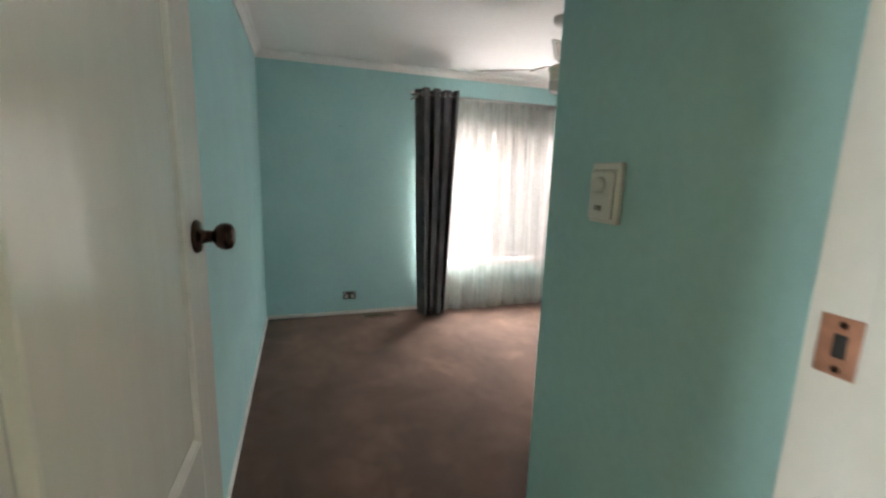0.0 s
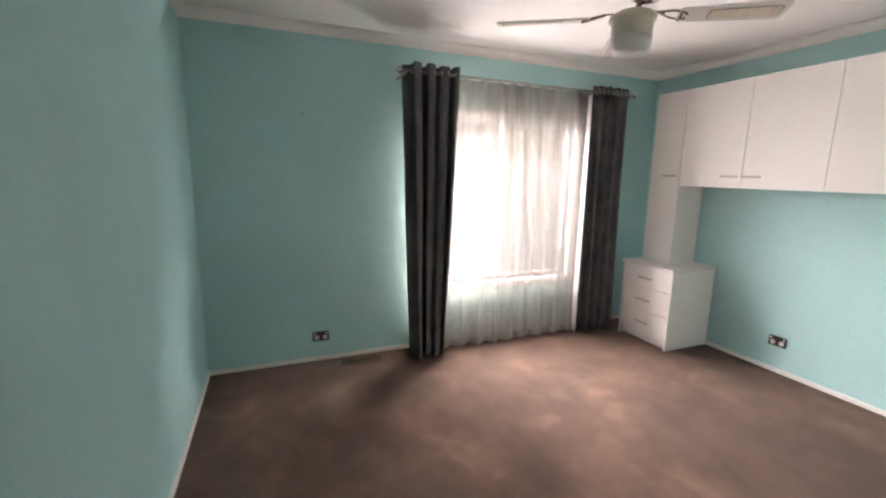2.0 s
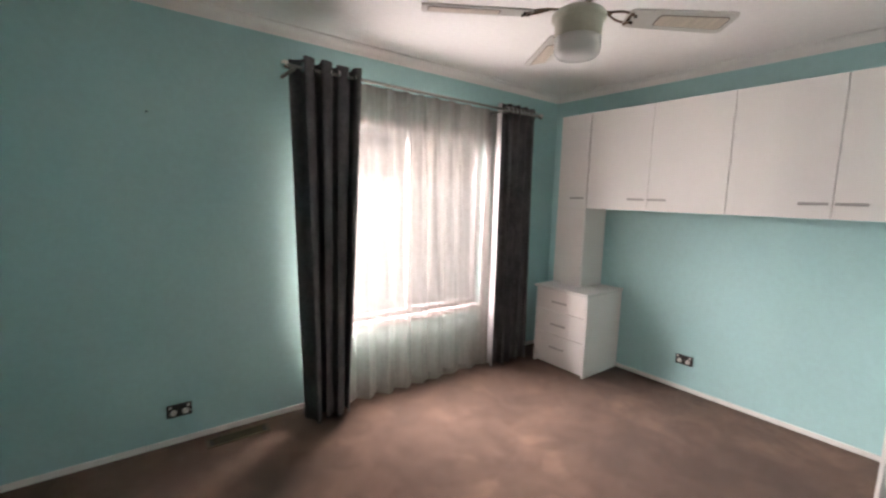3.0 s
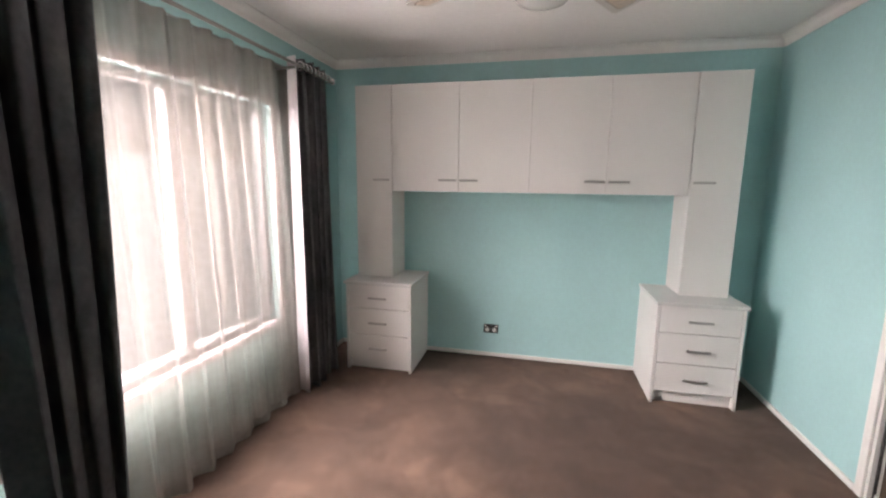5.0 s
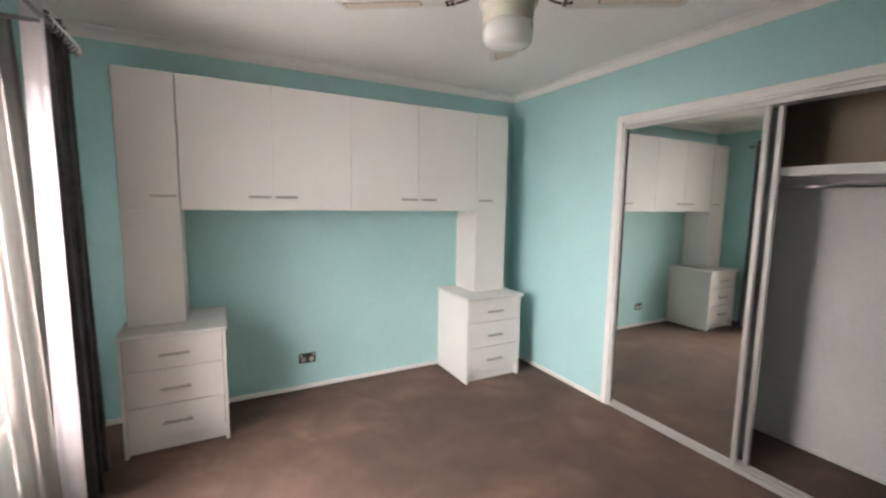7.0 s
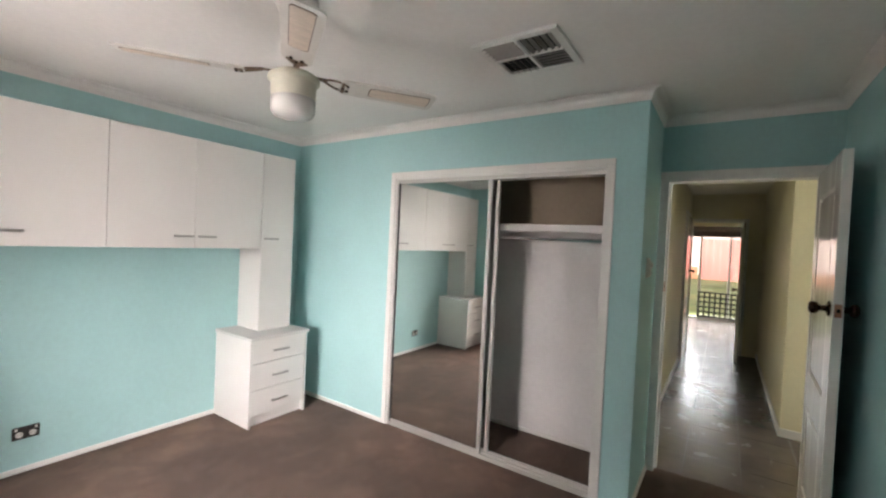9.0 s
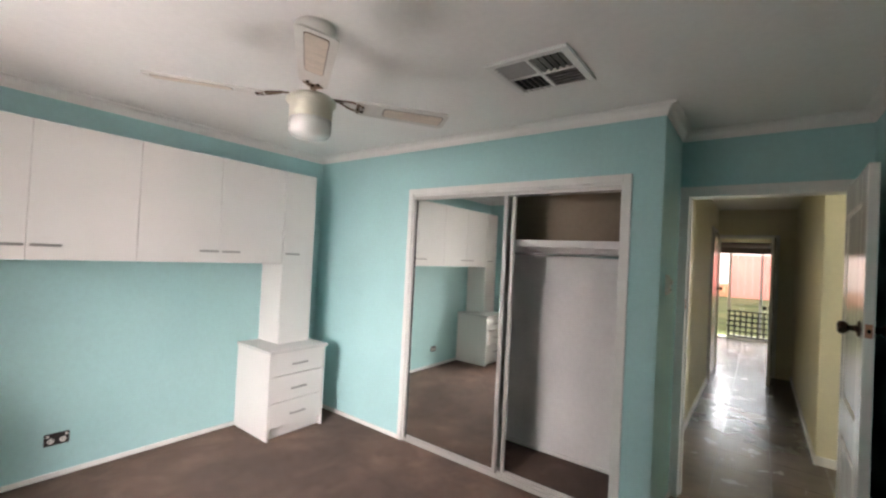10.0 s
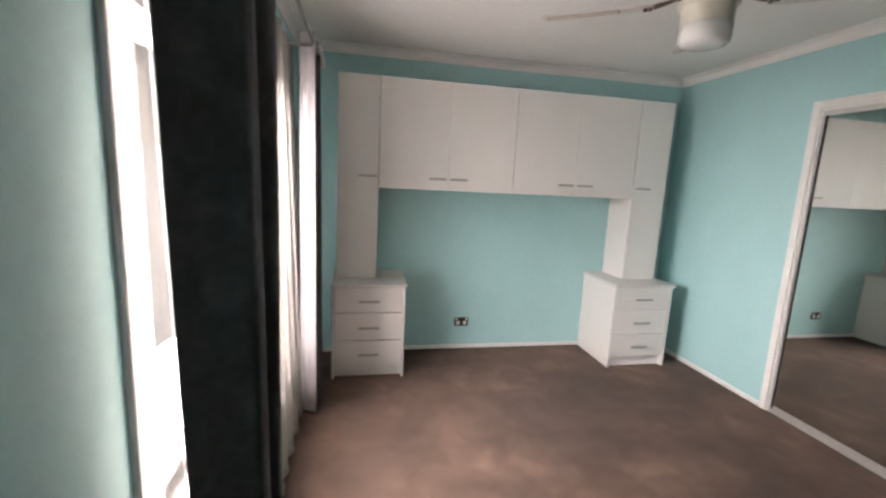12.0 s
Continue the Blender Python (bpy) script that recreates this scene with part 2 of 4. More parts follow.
def screen_material():
    """Grey insect screen, half open weave."""
    m = bpy.data.materials.new("insect_screen")
    m.use_nodes = True
    nt = m.node_tree
    p = nt.nodes["Principled BSDF"]
    p.inputs["Base Color"].default_value = (0.05, 0.05, 0.05, 1)
    p.inputs["Alpha"].default_value = 0.22
    p.inputs["Specular IOR Level"].default_value = 0.0
    return m


SCREEN = screen_material()


# ---- mesh helpers ----
def box(bm, x0, x1, y0, y1, z0, z1, bevel=0.0, segments=2):
    """An upright block between two corners, its edges rounded by bevel."""
    made = bmesh.ops.create_cube(bm, size=1.0)["verts"]
    for v in made:
        v.co = Vector(((x0 + x1) / 2 + v.co.x * (x1 - x0), (y0 + y1) / 2 + v.co.y * (y1 - y0), (z0 + z1) / 2 + v.co.z * (z1 - z0)))
    if bevel:
        edges = {e for v in made for e in v.link_edges}
        bmesh.ops.bevel(bm, geom=list(edges), offset=bevel, segments=segments, affect="EDGES", profile=0.5)
    return bm


def block(*a, **k):
    return box(bmesh.new(), *a, **k)


def lathe(profile, axis="z", at=(0, 0, 0), steps=32):
    """A turned solid from (radius, height) pairs about an axis through at."""
    bm = bmesh.new()
    rings = []
    for r, h in profile:
        ring = []
        for n in range(steps):
            a = 2 * math.pi * n / steps
            p = (r * math.cos(a), r * math.sin(a), h)
            p = {"z": p, "x": (p[2], p[0], p[1]), "y": (p[1], p[2], p[0])}[axis]
            ring.append(bm.verts.new(Vector(p) + Vector(at)))
        rings.append(ring)
    for a, b in zip(rings, rings[1:]):
        for n in range(steps):
            bm.faces.new((a[n], a[(n + 1) % steps], b[(n + 1) % steps], b[n]))
    bm.faces.new(rings[0][::-1]), bm.faces.new(rings[-1])
    for f in bm.faces:
        f.smooth = True
    bmesh.ops.recalc_face_normals(bm, faces=bm.faces)
    return bm


def link(name, bm, mat):
    data = bpy.data.meshes.new(name)
    bmesh.ops.recalc_face_normals(bm, faces=bm.faces)
    bm.to_mesh(data)
    bm.free()
    data.materials.append(mat)
    return new(name, data)


def part(name, bm, mat, parent, label=""):
    ob = link(name, bm, mat)
    ob.parent = parent
    return tagged(ob, label) if label else ob


def thing(name, label, category, m=None, group=""):
    ob = new(name)
    ob.empty_display_size = 0.1
    if m is not None:
        ob.matrix_world = m
    return tagged(ob, label, category, group)


def structure(name, bm, mat, label="", category=""):
    return tagged(link(name, bm, mat), label, category, "", "structure")


def wall_boxes(bm, u0, u1, z0, z1, holes, put):
    """Blocks that fill u0..u1 by z0..z1 but for the holes (u0, u1, z0, z1)."""
    cuts = sorted({u0, u1, *[h[0] for h in holes], *[h[1] for h in holes]})
    for a, b in zip(cuts, cuts[1:]):
        inside = [h for h in holes if h[0] <= a and h[1] >= b]
        levels = [z0]
        for h in sorted(inside, key=lambda h: h[2]):
            levels += [h[2], h[3]]
        levels.append(z1)
        for lo, hi in zip(levels[::2], levels[1::2]):
            if hi - lo > 1e-6:
                put(bm, a, b, lo, hi)
    return bm


def wall_x(u0, u1, y0, y1, z1, holes=(), z0=0.0):
    return wall_boxes(bmesh.new(), u0, u1, z0, z1, holes, lambda bm, a, b, lo, hi: box(bm, a, b, y0, y1, lo, hi))


def wall_y(u0, u1, x0, x1, z1, holes=(), z0=0.0):
    return wall_boxes(bmesh.new(), u0, u1, z0, z1, holes, lambda bm, a, b, lo, hi: box(bm, x0, x1, a, b, lo, hi))


# ---- the bedroom's shell ----
RX, RY, RZ = 3.865, 3.165, 2.365        # the bedroom: left wall at x 0, wardrobe wall at y 0
WX = -0.025
AX, AY = 0.876, -0.61                  # entry recess
WIN = (1.46, 2.96, 0.50, 1.87)         # window opening
WARD = (1.075, 2.675, 0.0, 1.955)      # wardrobe opening
DOOR = (0.046, 0.846, 0.0, 1.96)      # bedroom doorway
HALL_END = -5.0
BACK = -8.5

bm = wall_x(WX - 0.1, RX + 0.1, RY, RY + 0.14, RZ, [WIN])
structure("wall_north", bm, TEAL, "teal painted plaster wall with a window", "wall")
structure("wall_west", wall_y(AY - 0.1, RY, WX - 0.1, WX, RZ), TEAL, "teal painted plaster wall behind the open door", "wall")
structure("wall_east", wall_y(-0.8, RY, RX, RX + 0.1, RZ), TEAL, "teal painted plaster wall behind the bed cabinets", "wall")
structure("wall_south", wall_x(AX, RX, -0.1, 0, RZ, [WARD]), TEAL, "teal painted wall holding the built-in wardrobe", "wall")
structure("wall_recess_side", wall_y(AY, -0.1, AX, AX + 0.1, RZ), TEAL, "teal side wall of the entry recess", "wall")
structure("wall_recess_back", wall_x(WX, AX + 0.1, AY - 0.1, AY, RZ, [DOOR]), TEAL, "teal wall holding the bedroom doorway", "wall")

bm = bmesh.new()
box(bm, WX, RX, 0, RY, -0.05, 0)
box(bm, WX, AX, AY - 0.06, 0, -0.05, 0)
box(bm, AX + 0.1, RX, -0.7, 0, -0.05, 0)
structure("floor", bm, CARPET, "brown plush wall-to-wall carpet with brushed swathes", "carpet")
bm = bmesh.new()
box(bm, WX - 0.1, RX + 0.1, -0.8, RY + 0.14, RZ, RZ + 0.08)
structure("ceiling", bm, CEILING, "off-white painted plaster ceiling", "ceiling")


def sweep(outline, profile, mat, name, label):
    """A moulding run round an inward-facing outline; the profile is (inset, z)."""
    n = len(outline)
    def inset(d):
        pts = []
        for i in range(n):
            a, b, c = Vector(outline[i - 1]), Vector(outline[i]), Vector(outline[(i + 1) % n])
            d1, d2 = (b - a).normalized(), (c - b).normalized()
            n1, n2 = Vector((-d1.y, d1.x)), Vector((-d2.y, d2.x))
            pts.append(b + d * (n1 + n2) / (1 + n1.dot(n2)))
        return pts
    bm = bmesh.new()
    rings = [[bm.verts.new((p.x, p.y, z)) for p in inset(d)] for d, z in profile]
    for a, b in zip(rings, rings[1:] + rings[:1]):
        for i in range(n):
            bm.faces.new((a[i], a[(i + 1) % n], b[(i + 1) % n], b[i]))
    return structure(name, bm, mat, label, "trim")


OUTLINE = [(WX, AY), (AX, AY), (AX, 0), (RX, 0), (RX, RY), (WX, RY)]
cove = [(0.001, RZ - 0.062), (0.007, RZ - 0.062), (0.007, RZ - 0.055)]
cove += [(0.009 + 0.036 * (1 - math.cos(a)), RZ - 0.053 + 0.042 * math.sin(a)) for a in np.linspace(0.04, math.pi / 2, 12)]
cove += [(0.049, RZ - 0.008), (0.056, RZ - 0.008), (0.056, RZ - 0.001), (0.001, RZ - 0.001)]
sweep(OUTLINE, cove, CEILING, "cornice", "off-white coved plaster cornice")

# low white bead along the carpet
for name, a in (("baseboard_north", (WX, RX, RY - 0.014, RY)), ("baseboard_west", (WX, WX + 0.014, AY + 0.05, RY - 0.014)), ("baseboard_east", (RX - 0.014, RX, 0.014, RY - 0.014)),
                ("baseboard_south_long", (2.722, RX - 0.014, 0.0, 0.014)), ("baseboard_south_short", (AX - 0.014, 1.03, 0.0, 0.014)), ("baseboard_recess", (AX - 0.014, AX, AY + 0.02, 0.0))):
    structure(name, block(*a, 0, 0.034, bevel=0.005), TRIM, "low white painted skirting bead", "trim")

# ---- window ----
x0, x1, z0, z1 = WIN
window = tagged(new("window_1"), "white framed window with two sashes behind sheer curtains", "window", "", "structure")
YW = RY + 0.05
bm = bmesh.new()
for a in ((x0 - 0.03, x0 + 0.012, z0 - 0.06, z1 + 0.045), (x1 - 0.004, x1 + 0.045, z0 - 0.06, z1 + 0.045), (x0 + 0.012, x1 - 0.004, z1 - 0.004, z1 + 0.045)):
    box(bm, a[0], a[1], RY - 0.018, RY, a[2], a[3], bevel=0.004)
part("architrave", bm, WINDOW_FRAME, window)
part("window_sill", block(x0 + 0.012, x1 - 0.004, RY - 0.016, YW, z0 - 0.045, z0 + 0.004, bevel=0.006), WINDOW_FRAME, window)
bm = bmesh.new()
for a in ((x0, x0 + 0.04, z0, z1), (x1 - 0.04, x1, z0, z1), (x0 + 0.04, x1 - 0.04, z1 - 0.04, z1), (x0 + 0.04, x1 - 0.04, z0, z0 + 0.04), (2.25, 2.30, z0 + 0.04, z1 - 0.04)):
    box(bm, a[0], a[1], YW, YW + 0.06, a[2], a[3], bevel=0.003)
part("window_frame", bm, SASH, window, "sash frame, its colour darkened for shade")
for a, b, c, d in ((x0 + 0.04, 2.25, z0 + 0.04, z1 - 0.04), (2.30, x1 - 0.04, z0 + 0.04, z1 - 0.04)):
    pane = part("pane", block(a, b, YW + 0.028, YW + 0.033, c, d), GLASS, window, "clear window pane")
    pane.visible_shadow = False
part("insect_screen", block(2.30, x1 - 0.04, YW + 0.054, YW + 0.056, z0 + 0.04, z1 - 0.04), SCREEN, window, "grey insect screen")


# ---- curtains ----
def drape(xt, xb, y, zt, zb, folds, depth, columns=160, rows=26, seed=1, lean=0.0, sharp=1.0, start=0.0):
    """A hanging cloth in folds; xt and xb are its spans at the top and at the hem."""
    rnd = random.Random(seed)
    ph = [rnd.uniform(0, 6.28) for _ in range(6)]
    shift = start - 0.5 * math.sin(ph[2])
    bm = bmesh.new()
    grid = []
    for j in range(rows + 1):
        v = j / rows
        line = []
        for i in range(columns + 1):
            u = i / columns
            warp = u + 0.018 * math.sin(5 * u + ph[0] + 1.1 * v) + 0.012 * math.sin(11 * u + ph[1])
            wave = math.sin(2 * math.pi * folds * u + shift + 0.5 * math.sin(2 * v + ph[2]))
            wave = math.copysign(abs(wave) ** sharp, wave)
            amp = depth * (0.75 + 0.3 * math.sin(7 * u + ph[3] + 1.3 * v) + 0.2 * v * math.sin(13 * u + ph[4]))
            x = (xt[0] + (xt[1] - xt[0]) * warp) * (1 - v) + (xb[0] + (xb[1] - xb[0]) * warp) * v
            x += 0.25 * depth * math.sin(4 * math.pi * folds * warp + ph[5])
            line.append(bm.verts.new((x, y + lean * v + amp * wave, zt + (zb - zt) * v + (0.004 * math.sin(9 * u + ph[5]) if j == rows else 0))))
        grid.append(line)
    for a, b in zip(grid, grid[1:]):
        for i in range(columns):
            bm.faces.new((a[i], a[i + 1], b[i + 1], b[i])).smooth = True
    return bm


ROD_Y, ROD_Z = 2.955, 2.095


def torus(bm, centre, axis, big, small, n=20, k=8):
    ring = []
    for i in range(n):
        a = 2 * math.pi * i / n
        row = []
        for j in range(k):
            b = 2 * math.pi * j / k
            r = big + small * math.cos(b)
            p = (r * math.cos(a), r * math.sin(a), small * math.sin(b))
            p = p if axis == "z" else (p[2], p[0], p[1])
            row.append(bm.verts.new(Vector(p) + Vector(centre)))
        ring.append(row)
    for i in range(n):
        for j in range(k):
            bm.faces.new((ring[i][j], ring[(i + 1) % n][j], ring[(i + 1) % n][(j + 1) % k], ring[i][(j + 1) % k])).smooth = True


def eyelet_curtain(label, xt, xb, folds, seed, depth, start, back=0.0):
    c = thing("curtain", label, "curtain", group="blockout curtains at the window")
    cloth = part("cloth", drape(xt, xb, ROD_Y + back, ROD_Z + 0.055, 0.012, folds, depth, seed=seed, lean=-0.015, sharp=0.8, start=start), CURTAIN, c)
    mod = cloth.modifiers.new("thickness", "SOLIDIFY")
    mod.thickness = 0.004
    n = int(folds * 2)
    for i in range(n):
        bm = bmesh.new()
        torus(bm, (xt[0] + (xt[1] - xt[0]) * (i + 0.5) / n, ROD_Y, ROD_Z), "x", 0.024, 0.0055)
        part("eyelet", bm, CHROME, c, "chrome eyelet ring")
    return c


eyelet_curtain("dark charcoal velvet eyelet curtain drawn open beside the window", (1.352, 1.715), (1.415, 1.65), 3.5, 5, 0.080, 1.57, 0.03)
right_curtain = eyelet_curtain("dark grey velvet eyelet curtain gathered beside the drawers", (2.955, 3.33), (2.965, 3.33), 4, 8, 0.042, 0.0, 0.028)

bm = bmesh.new()
rows_ = []
for j in range(15):
    v = j / 14
    line = []
    for i in range(13):
        u = i / 12
        line.append(bm.verts.new((2.915 + 0.035 * u + 0.006 * math.sin(3.1 * u + 0.4) + 0.004 * math.sin(9 * u + 2 * v), 2.945 + 0.08 * u + 0.012 * v * (u - 0.5), ROD_Z + 0.05 - (ROD_Z + 0.03) * v)))
    rows_.append(line)
for a, b in zip(rows_, rows_[1:]):
    for i in range(12):
        bm.faces.new((a[i], a[i + 1], b[i + 1], b[i])).smooth = True
lining = part("lining", bm, LINING, right_curtain, "white lining turned out along the leading edge")
lining.modifiers.new("thickness", "SOLIDIFY").thickness = 0.002

rod = thing("curtain_rod", "thin dark metal curtain rod above the window", "curtain rod")
part("pole", lathe([(0.0095, 1.30), (0.0095, 3.36)], "x", (0, ROD_Y, ROD_Z), 16), STEEL, rod)
for x in (1.30, 3.36):
    s = -1 if x < 2 else 1
    part("finial", lathe([(0.010, 0), (0.022, 0.006 * s), (0.026, 0.02 * s), (0.018, 0.036 * s), (0.004, 0.042 * s)], "x", (x, ROD_Y, ROD_Z), 16), CHROME, rod, "round metal finial")
for x in (1.325, 2.935):
    part("bracket", block(x - 0.008, x + 0.008, ROD_Y - 0.012, RY, ROD_Z - 0.024, ROD_Z - 0.01, bevel=0.002), STEEL, rod)

sheer = thing("sheer_curtain", "white lace-patterned sheer curtain covering the window", "sheer curtain")
part("cloth", drape((1.42, 3.06), (1.42, 3.06), 3.092, 2.112, 0.012, 11, 0.027, 460, 22, seed=3, lean=-0.06), SHEER, sheer)
part("hem", drape((1.42, 3.06), (1.42, 3.06), 3.031, 0.070, 0.010, 11, 0.029, 460, 2, seed=3), SHEER, sheer, "doubled white hem")
bm = bmesh.new()
rows_ = [[bm.verts.new((1.42 + 0.022 * u + 0.004 * math.sin(5 * u + v), 3.09 - 0.05 * v * (1 - u) + 0.018 * u, 2.107 - 2.04 * v)) for u in np.linspace(0, 1, 7)] for v in np.linspace(0, 1, 12)]
for a, b in zip(rows_, rows_[1:]):
    for i in range(6):
        bm.faces.new((a[i], a[i + 1], b[i + 1], b[i])).smooth = True
part("return", bm, SHEER, sheer, "sheer edge turned back to the wall")
part("wire", lathe([(0.004, 1.38), (0.004, 3.08)], "x", (0, 3.092, 2.107), 8), STEEL, sheer)

# ---- bed surround: bedside drawers, towers and overhead cabinets ----
FX = 3.56
CAB = (1.345, 2.105)


def bar_handle(parent, x, ya, yb, z):
    """A slim bar on two posts."""
    h = part("handle", block(x - 0.026, x - 0.018, ya, yb, z - 0.0075, z + 0.0075, bevel=0.003), HANDLE, parent, "brushed steel bar handle")
    for y in (ya + 0.018, yb - 0.018):
        part("post", block(x - 0.019, x, y - 0.004, y + 0.004, z - 0.004, z + 0.004), HANDLE, h)


def bedside(label, yc):
    """A three-drawer chest with its front at x 0.01, its back to the wall."""
    w, d, h = 0.505, 0.487, 0.662
    t = thing("bedside_drawers", label, "bedside drawers", pose(RX - d - 0.003, yc, 0), "pair of bedside drawers")
    for y in (-w / 2, w / 2 - 0.018):
        part("side_panel", block(0, d, y, y + 0.018, 0, h, bevel=0.0015), LAMINATE, t)
    part("back_panel", block(d - 0.012, d, -w / 2 + 0.018, w / 2 - 0.018, 0.02, h), LAMINATE, t)
    # core coloured dark to give the shade between the drawer fronts
    part("carcass", block(0.03, d - 0.012, -w / 2 + 0.018, w / 2 - 0.018, 0.0845, h - 0.004), GAP_SHADE, t, "solid core coloured dark for the shade behind the drawer fronts")
    part("kickboard", block(0.04, 0.056, -w / 2 + 0.018, w / 2 - 0.018, 0.0, 0.083, bevel=0.0015), LAMINATE, t)
    part("top", block(-0.022, d, -w / 2 - 0.01, w / 2 + 0.01, h, h + 0.024, bevel=0.004), LAMINATE_TOP, t, "pale grey laminate top")
    for z0, z1 in ((0.089, 0.276), (0.281, 0.479), (0.484, 0.658)):
        f = part("drawer_front", block(0.002, 0.02, -w / 2 + 0.0205, w / 2 - 0.0205, z0, z1, bevel=0.002), LAMINATE, t)
        bar_handle(f, 0.002, -0.072, 0.072, (z0 + z1) / 2 - 0.006)
    return t


bedside("white three-drawer bedside chest with steel handles, near the window", 2.633)
bedside("white three-drawer bedside chest with steel handles, near the wardrobe", 0.4915)


def tower(label, y0, y1, hand):
    """A slim cupboard standing on a bedside chest; it has a door above and a fixed panel below."""
    t = thing("tower_cabinet", label, "cabinet", group="pair of slim tower cabinets")
    zb = 0.687
    part("body", block(FX + 0.018, RX - 0.003, y0, y1, zb, CAB[1], bevel=0.0015), LAMINATE, t)
    part("lower_panel", block(FX, FX + 0.0175, y0, y1, zb, CAB[0] - 0.0025, bevel=0.0012), LAMINATE, t)
    d = part("door", block(FX, FX + 0.0175, y0 + 0.001, y1 - 0.001, CAB[0], CAB[1], bevel=0.0015), LAMINATE, t)
    ya = y0 + 0.012 if hand < 0 else y1 - 0.142
    bar_handle(d, FX, ya, ya + 0.13, 1.427)


tower("slim white tower cabinet on the bedside chest by the window", 2.583, 2.865, -1)
tower("slim white tower cabinet on the bedside chest by the wardrobe", 0.28, 0.573, 1)

YS = (0.577, 1.079, 1.581, 2.081, 2.579)
for k in range(2):
    ya, ym, yb = YS[2 * k:2 * k + 3]
    c = thing("overhead_cabinet", "white two-door overhead cabinet bridging above the bed space", "cabinet", group="overhead cabinets")
    part("body", block(FX + 0.018, RX - 0.003, ya, yb, CAB[0] + 0.001, CAB[1], bevel=0.0015), LAMINATE, c)
    for y0, y1, hy in ((ya, ym, ym - 0.142), (ym, yb, ym + 0.012)):
        d = part("door", block(FX, FX + 0.0175, y0 + 0.0015, y1 - 0.0015, CAB[0], CAB[1], bevel=0.0015), LAMINATE, c)
        bar_handle(d, FX, hy, hy + 0.13, 1.427)


# ---- power points and switch ----
def power_point(label, m):
    """A double outlet: dark surround, white switches and sockets. It faces -y."""
    t = thing("power_point", label, "power outlet", m, "double power outlets")
    part("surround", block(-0.060, 0.060, -0.010, 0, -0.037, 0.037, bevel=0.004), BLACK_PLASTIC, t)
    for x in (-0.029, 0.029):
        s = part("socket", lathe([(0.0165, 0.0), (0.0165, -0.0035), (0.014, -0.005)], "y", (x, -0.0095, -0.008), 20), WHITE_PLASTIC, t, "white socket face")
        for dx, tilt in ((-0.007, 0.5), (0.007, -0.5)):
            bm = block(-0.0012, 0.0012, -0.0008, 0.0008, -0.004, 0.004)
            bm.transform(Matrix.Translation((x + dx, -0.0155, -0.005)) @ Matrix.Rotation(tilt, 4, "Y"))
            part("slot", bm, BLACK_PLASTIC, s)
        part("rocker", block(x * 1.5 - 0.006, x * 1.5 + 0.006, -0.015, -0.0095, 0.016, 0.031, bevel=0.0015), WHITE_PLASTIC, t, "white rocker switch")
    return t


power_point("dark double power outlet with white switches beside the window", pose(0.733, RY, 0.19))
power_point("dark double power outlet with white switches between the drawers", pose(RX, 1.845, 0.235, 0, 0, -90))

sw = thing("fan_switch", "white plastic fan controller with dial and slider on the recess wall", "wall switch")
part("base", block(AX - 0.012, AX, -0.246, -0.166, 1.318, 1.434, bevel=0.003), WHITE_PLASTIC, sw)
part("face", block(AX - 0.022, AX - 0.0118, -0.238, -0.174, 1.326, 1.417, bevel=0.004), WHITE_PLASTIC, sw)
part("dial", lathe([(0.015, 0), (0.014, -0.009), (0.011, -0.011)], "x", (AX - 0.0218, -0.206, 1.392), 20), WHITE_PLASTIC, sw, "round white dial")
part("rocker", block(AX - 0.027, AX - 0.0218, -0.214, -0.198, 1.343, 1.352, bevel=0.0015), VENT_GREY, sw, "small grey rocker")
# thin raised strip coloured grey for the shade of a groove
part("groove", block(AX - 0.0145, AX - 0.0118, -0.238, -0.174, 1.4185, 1.4205), VENT_GREY, sw)

bm = lathe([(0.003, 0), (0.003, -0.012), (0.0045, -0.014)], "y", (0.66, RY, 1.79), 10)
tagged(link("nail", bm, BRONZE), "small dark picture nail in the wall", "nail")

# ---- floor register ----
reg = thing("floor_vent", "brown metal floor register set in the carpet", "floor vent", pose(1.008, 3.046, 0))
bm = bmesh.new()
for a in ((-0.165, 0.165, -0.048, -0.036), (-0.165, 0.165, 0.036, 0.048), (-0.165, -0.150, -0.036, 0.036), (0.150, 0.165, -0.036, 0.036)):
    box(bm, *a, 0.0, 0.007, bevel=0.002)
part("frame", bm, VENT_RIM, reg, "worn olive-brown rim")
# flat sheet coloured dark for the shade down in the register
part("well", block(-0.150, 0.150, -0.036, 0.036, 0.0005, 0.0015), HOLE_SHADE, reg)
for k in range(7):
    bm = block(-0.128, 0.128, -0.0045, 0.0045, -0.0005, 0.0005)
    bm.transform(Matrix.Translation((0, -0.03 + 0.01 * k, 0.0045)) @ Matrix.Rotation(radians(28), 4, "X"))
    part("slat", bm, BROWN_VENT, reg)

# ---- wardrobe ----
wx0, wx1, _, wz = WARD
w = thing("built_in_wardrobe", "built-in wardrobe with sliding mirror doors pushed to one end", "wardrobe")
for n, a in (("architrave", (wx0 - 0.04, wx0 + 0.006, -0.001 + 0.001, 0.014, 0.0, wz + 0.042)), ("architrave", (wx1 - 0.006, wx1 + 0.04, 0.0, 0.014, 0.0, wz + 0.042)), ("head_architrave", (wx0 + 0.006, wx1 - 0.006, 0.0, 0.014, wz - 0.006, wz + 0.042))):
    part(n, block(*a, bevel=0.004), TRIM, w)
for a, b in ((wx0, wx0 + 0.018), (wx1 - 0.018, wx1)):
    part("jamb", block(a, b, -0.115, -0.001, 0.0, wz, bevel=0.001), TRIM, w)
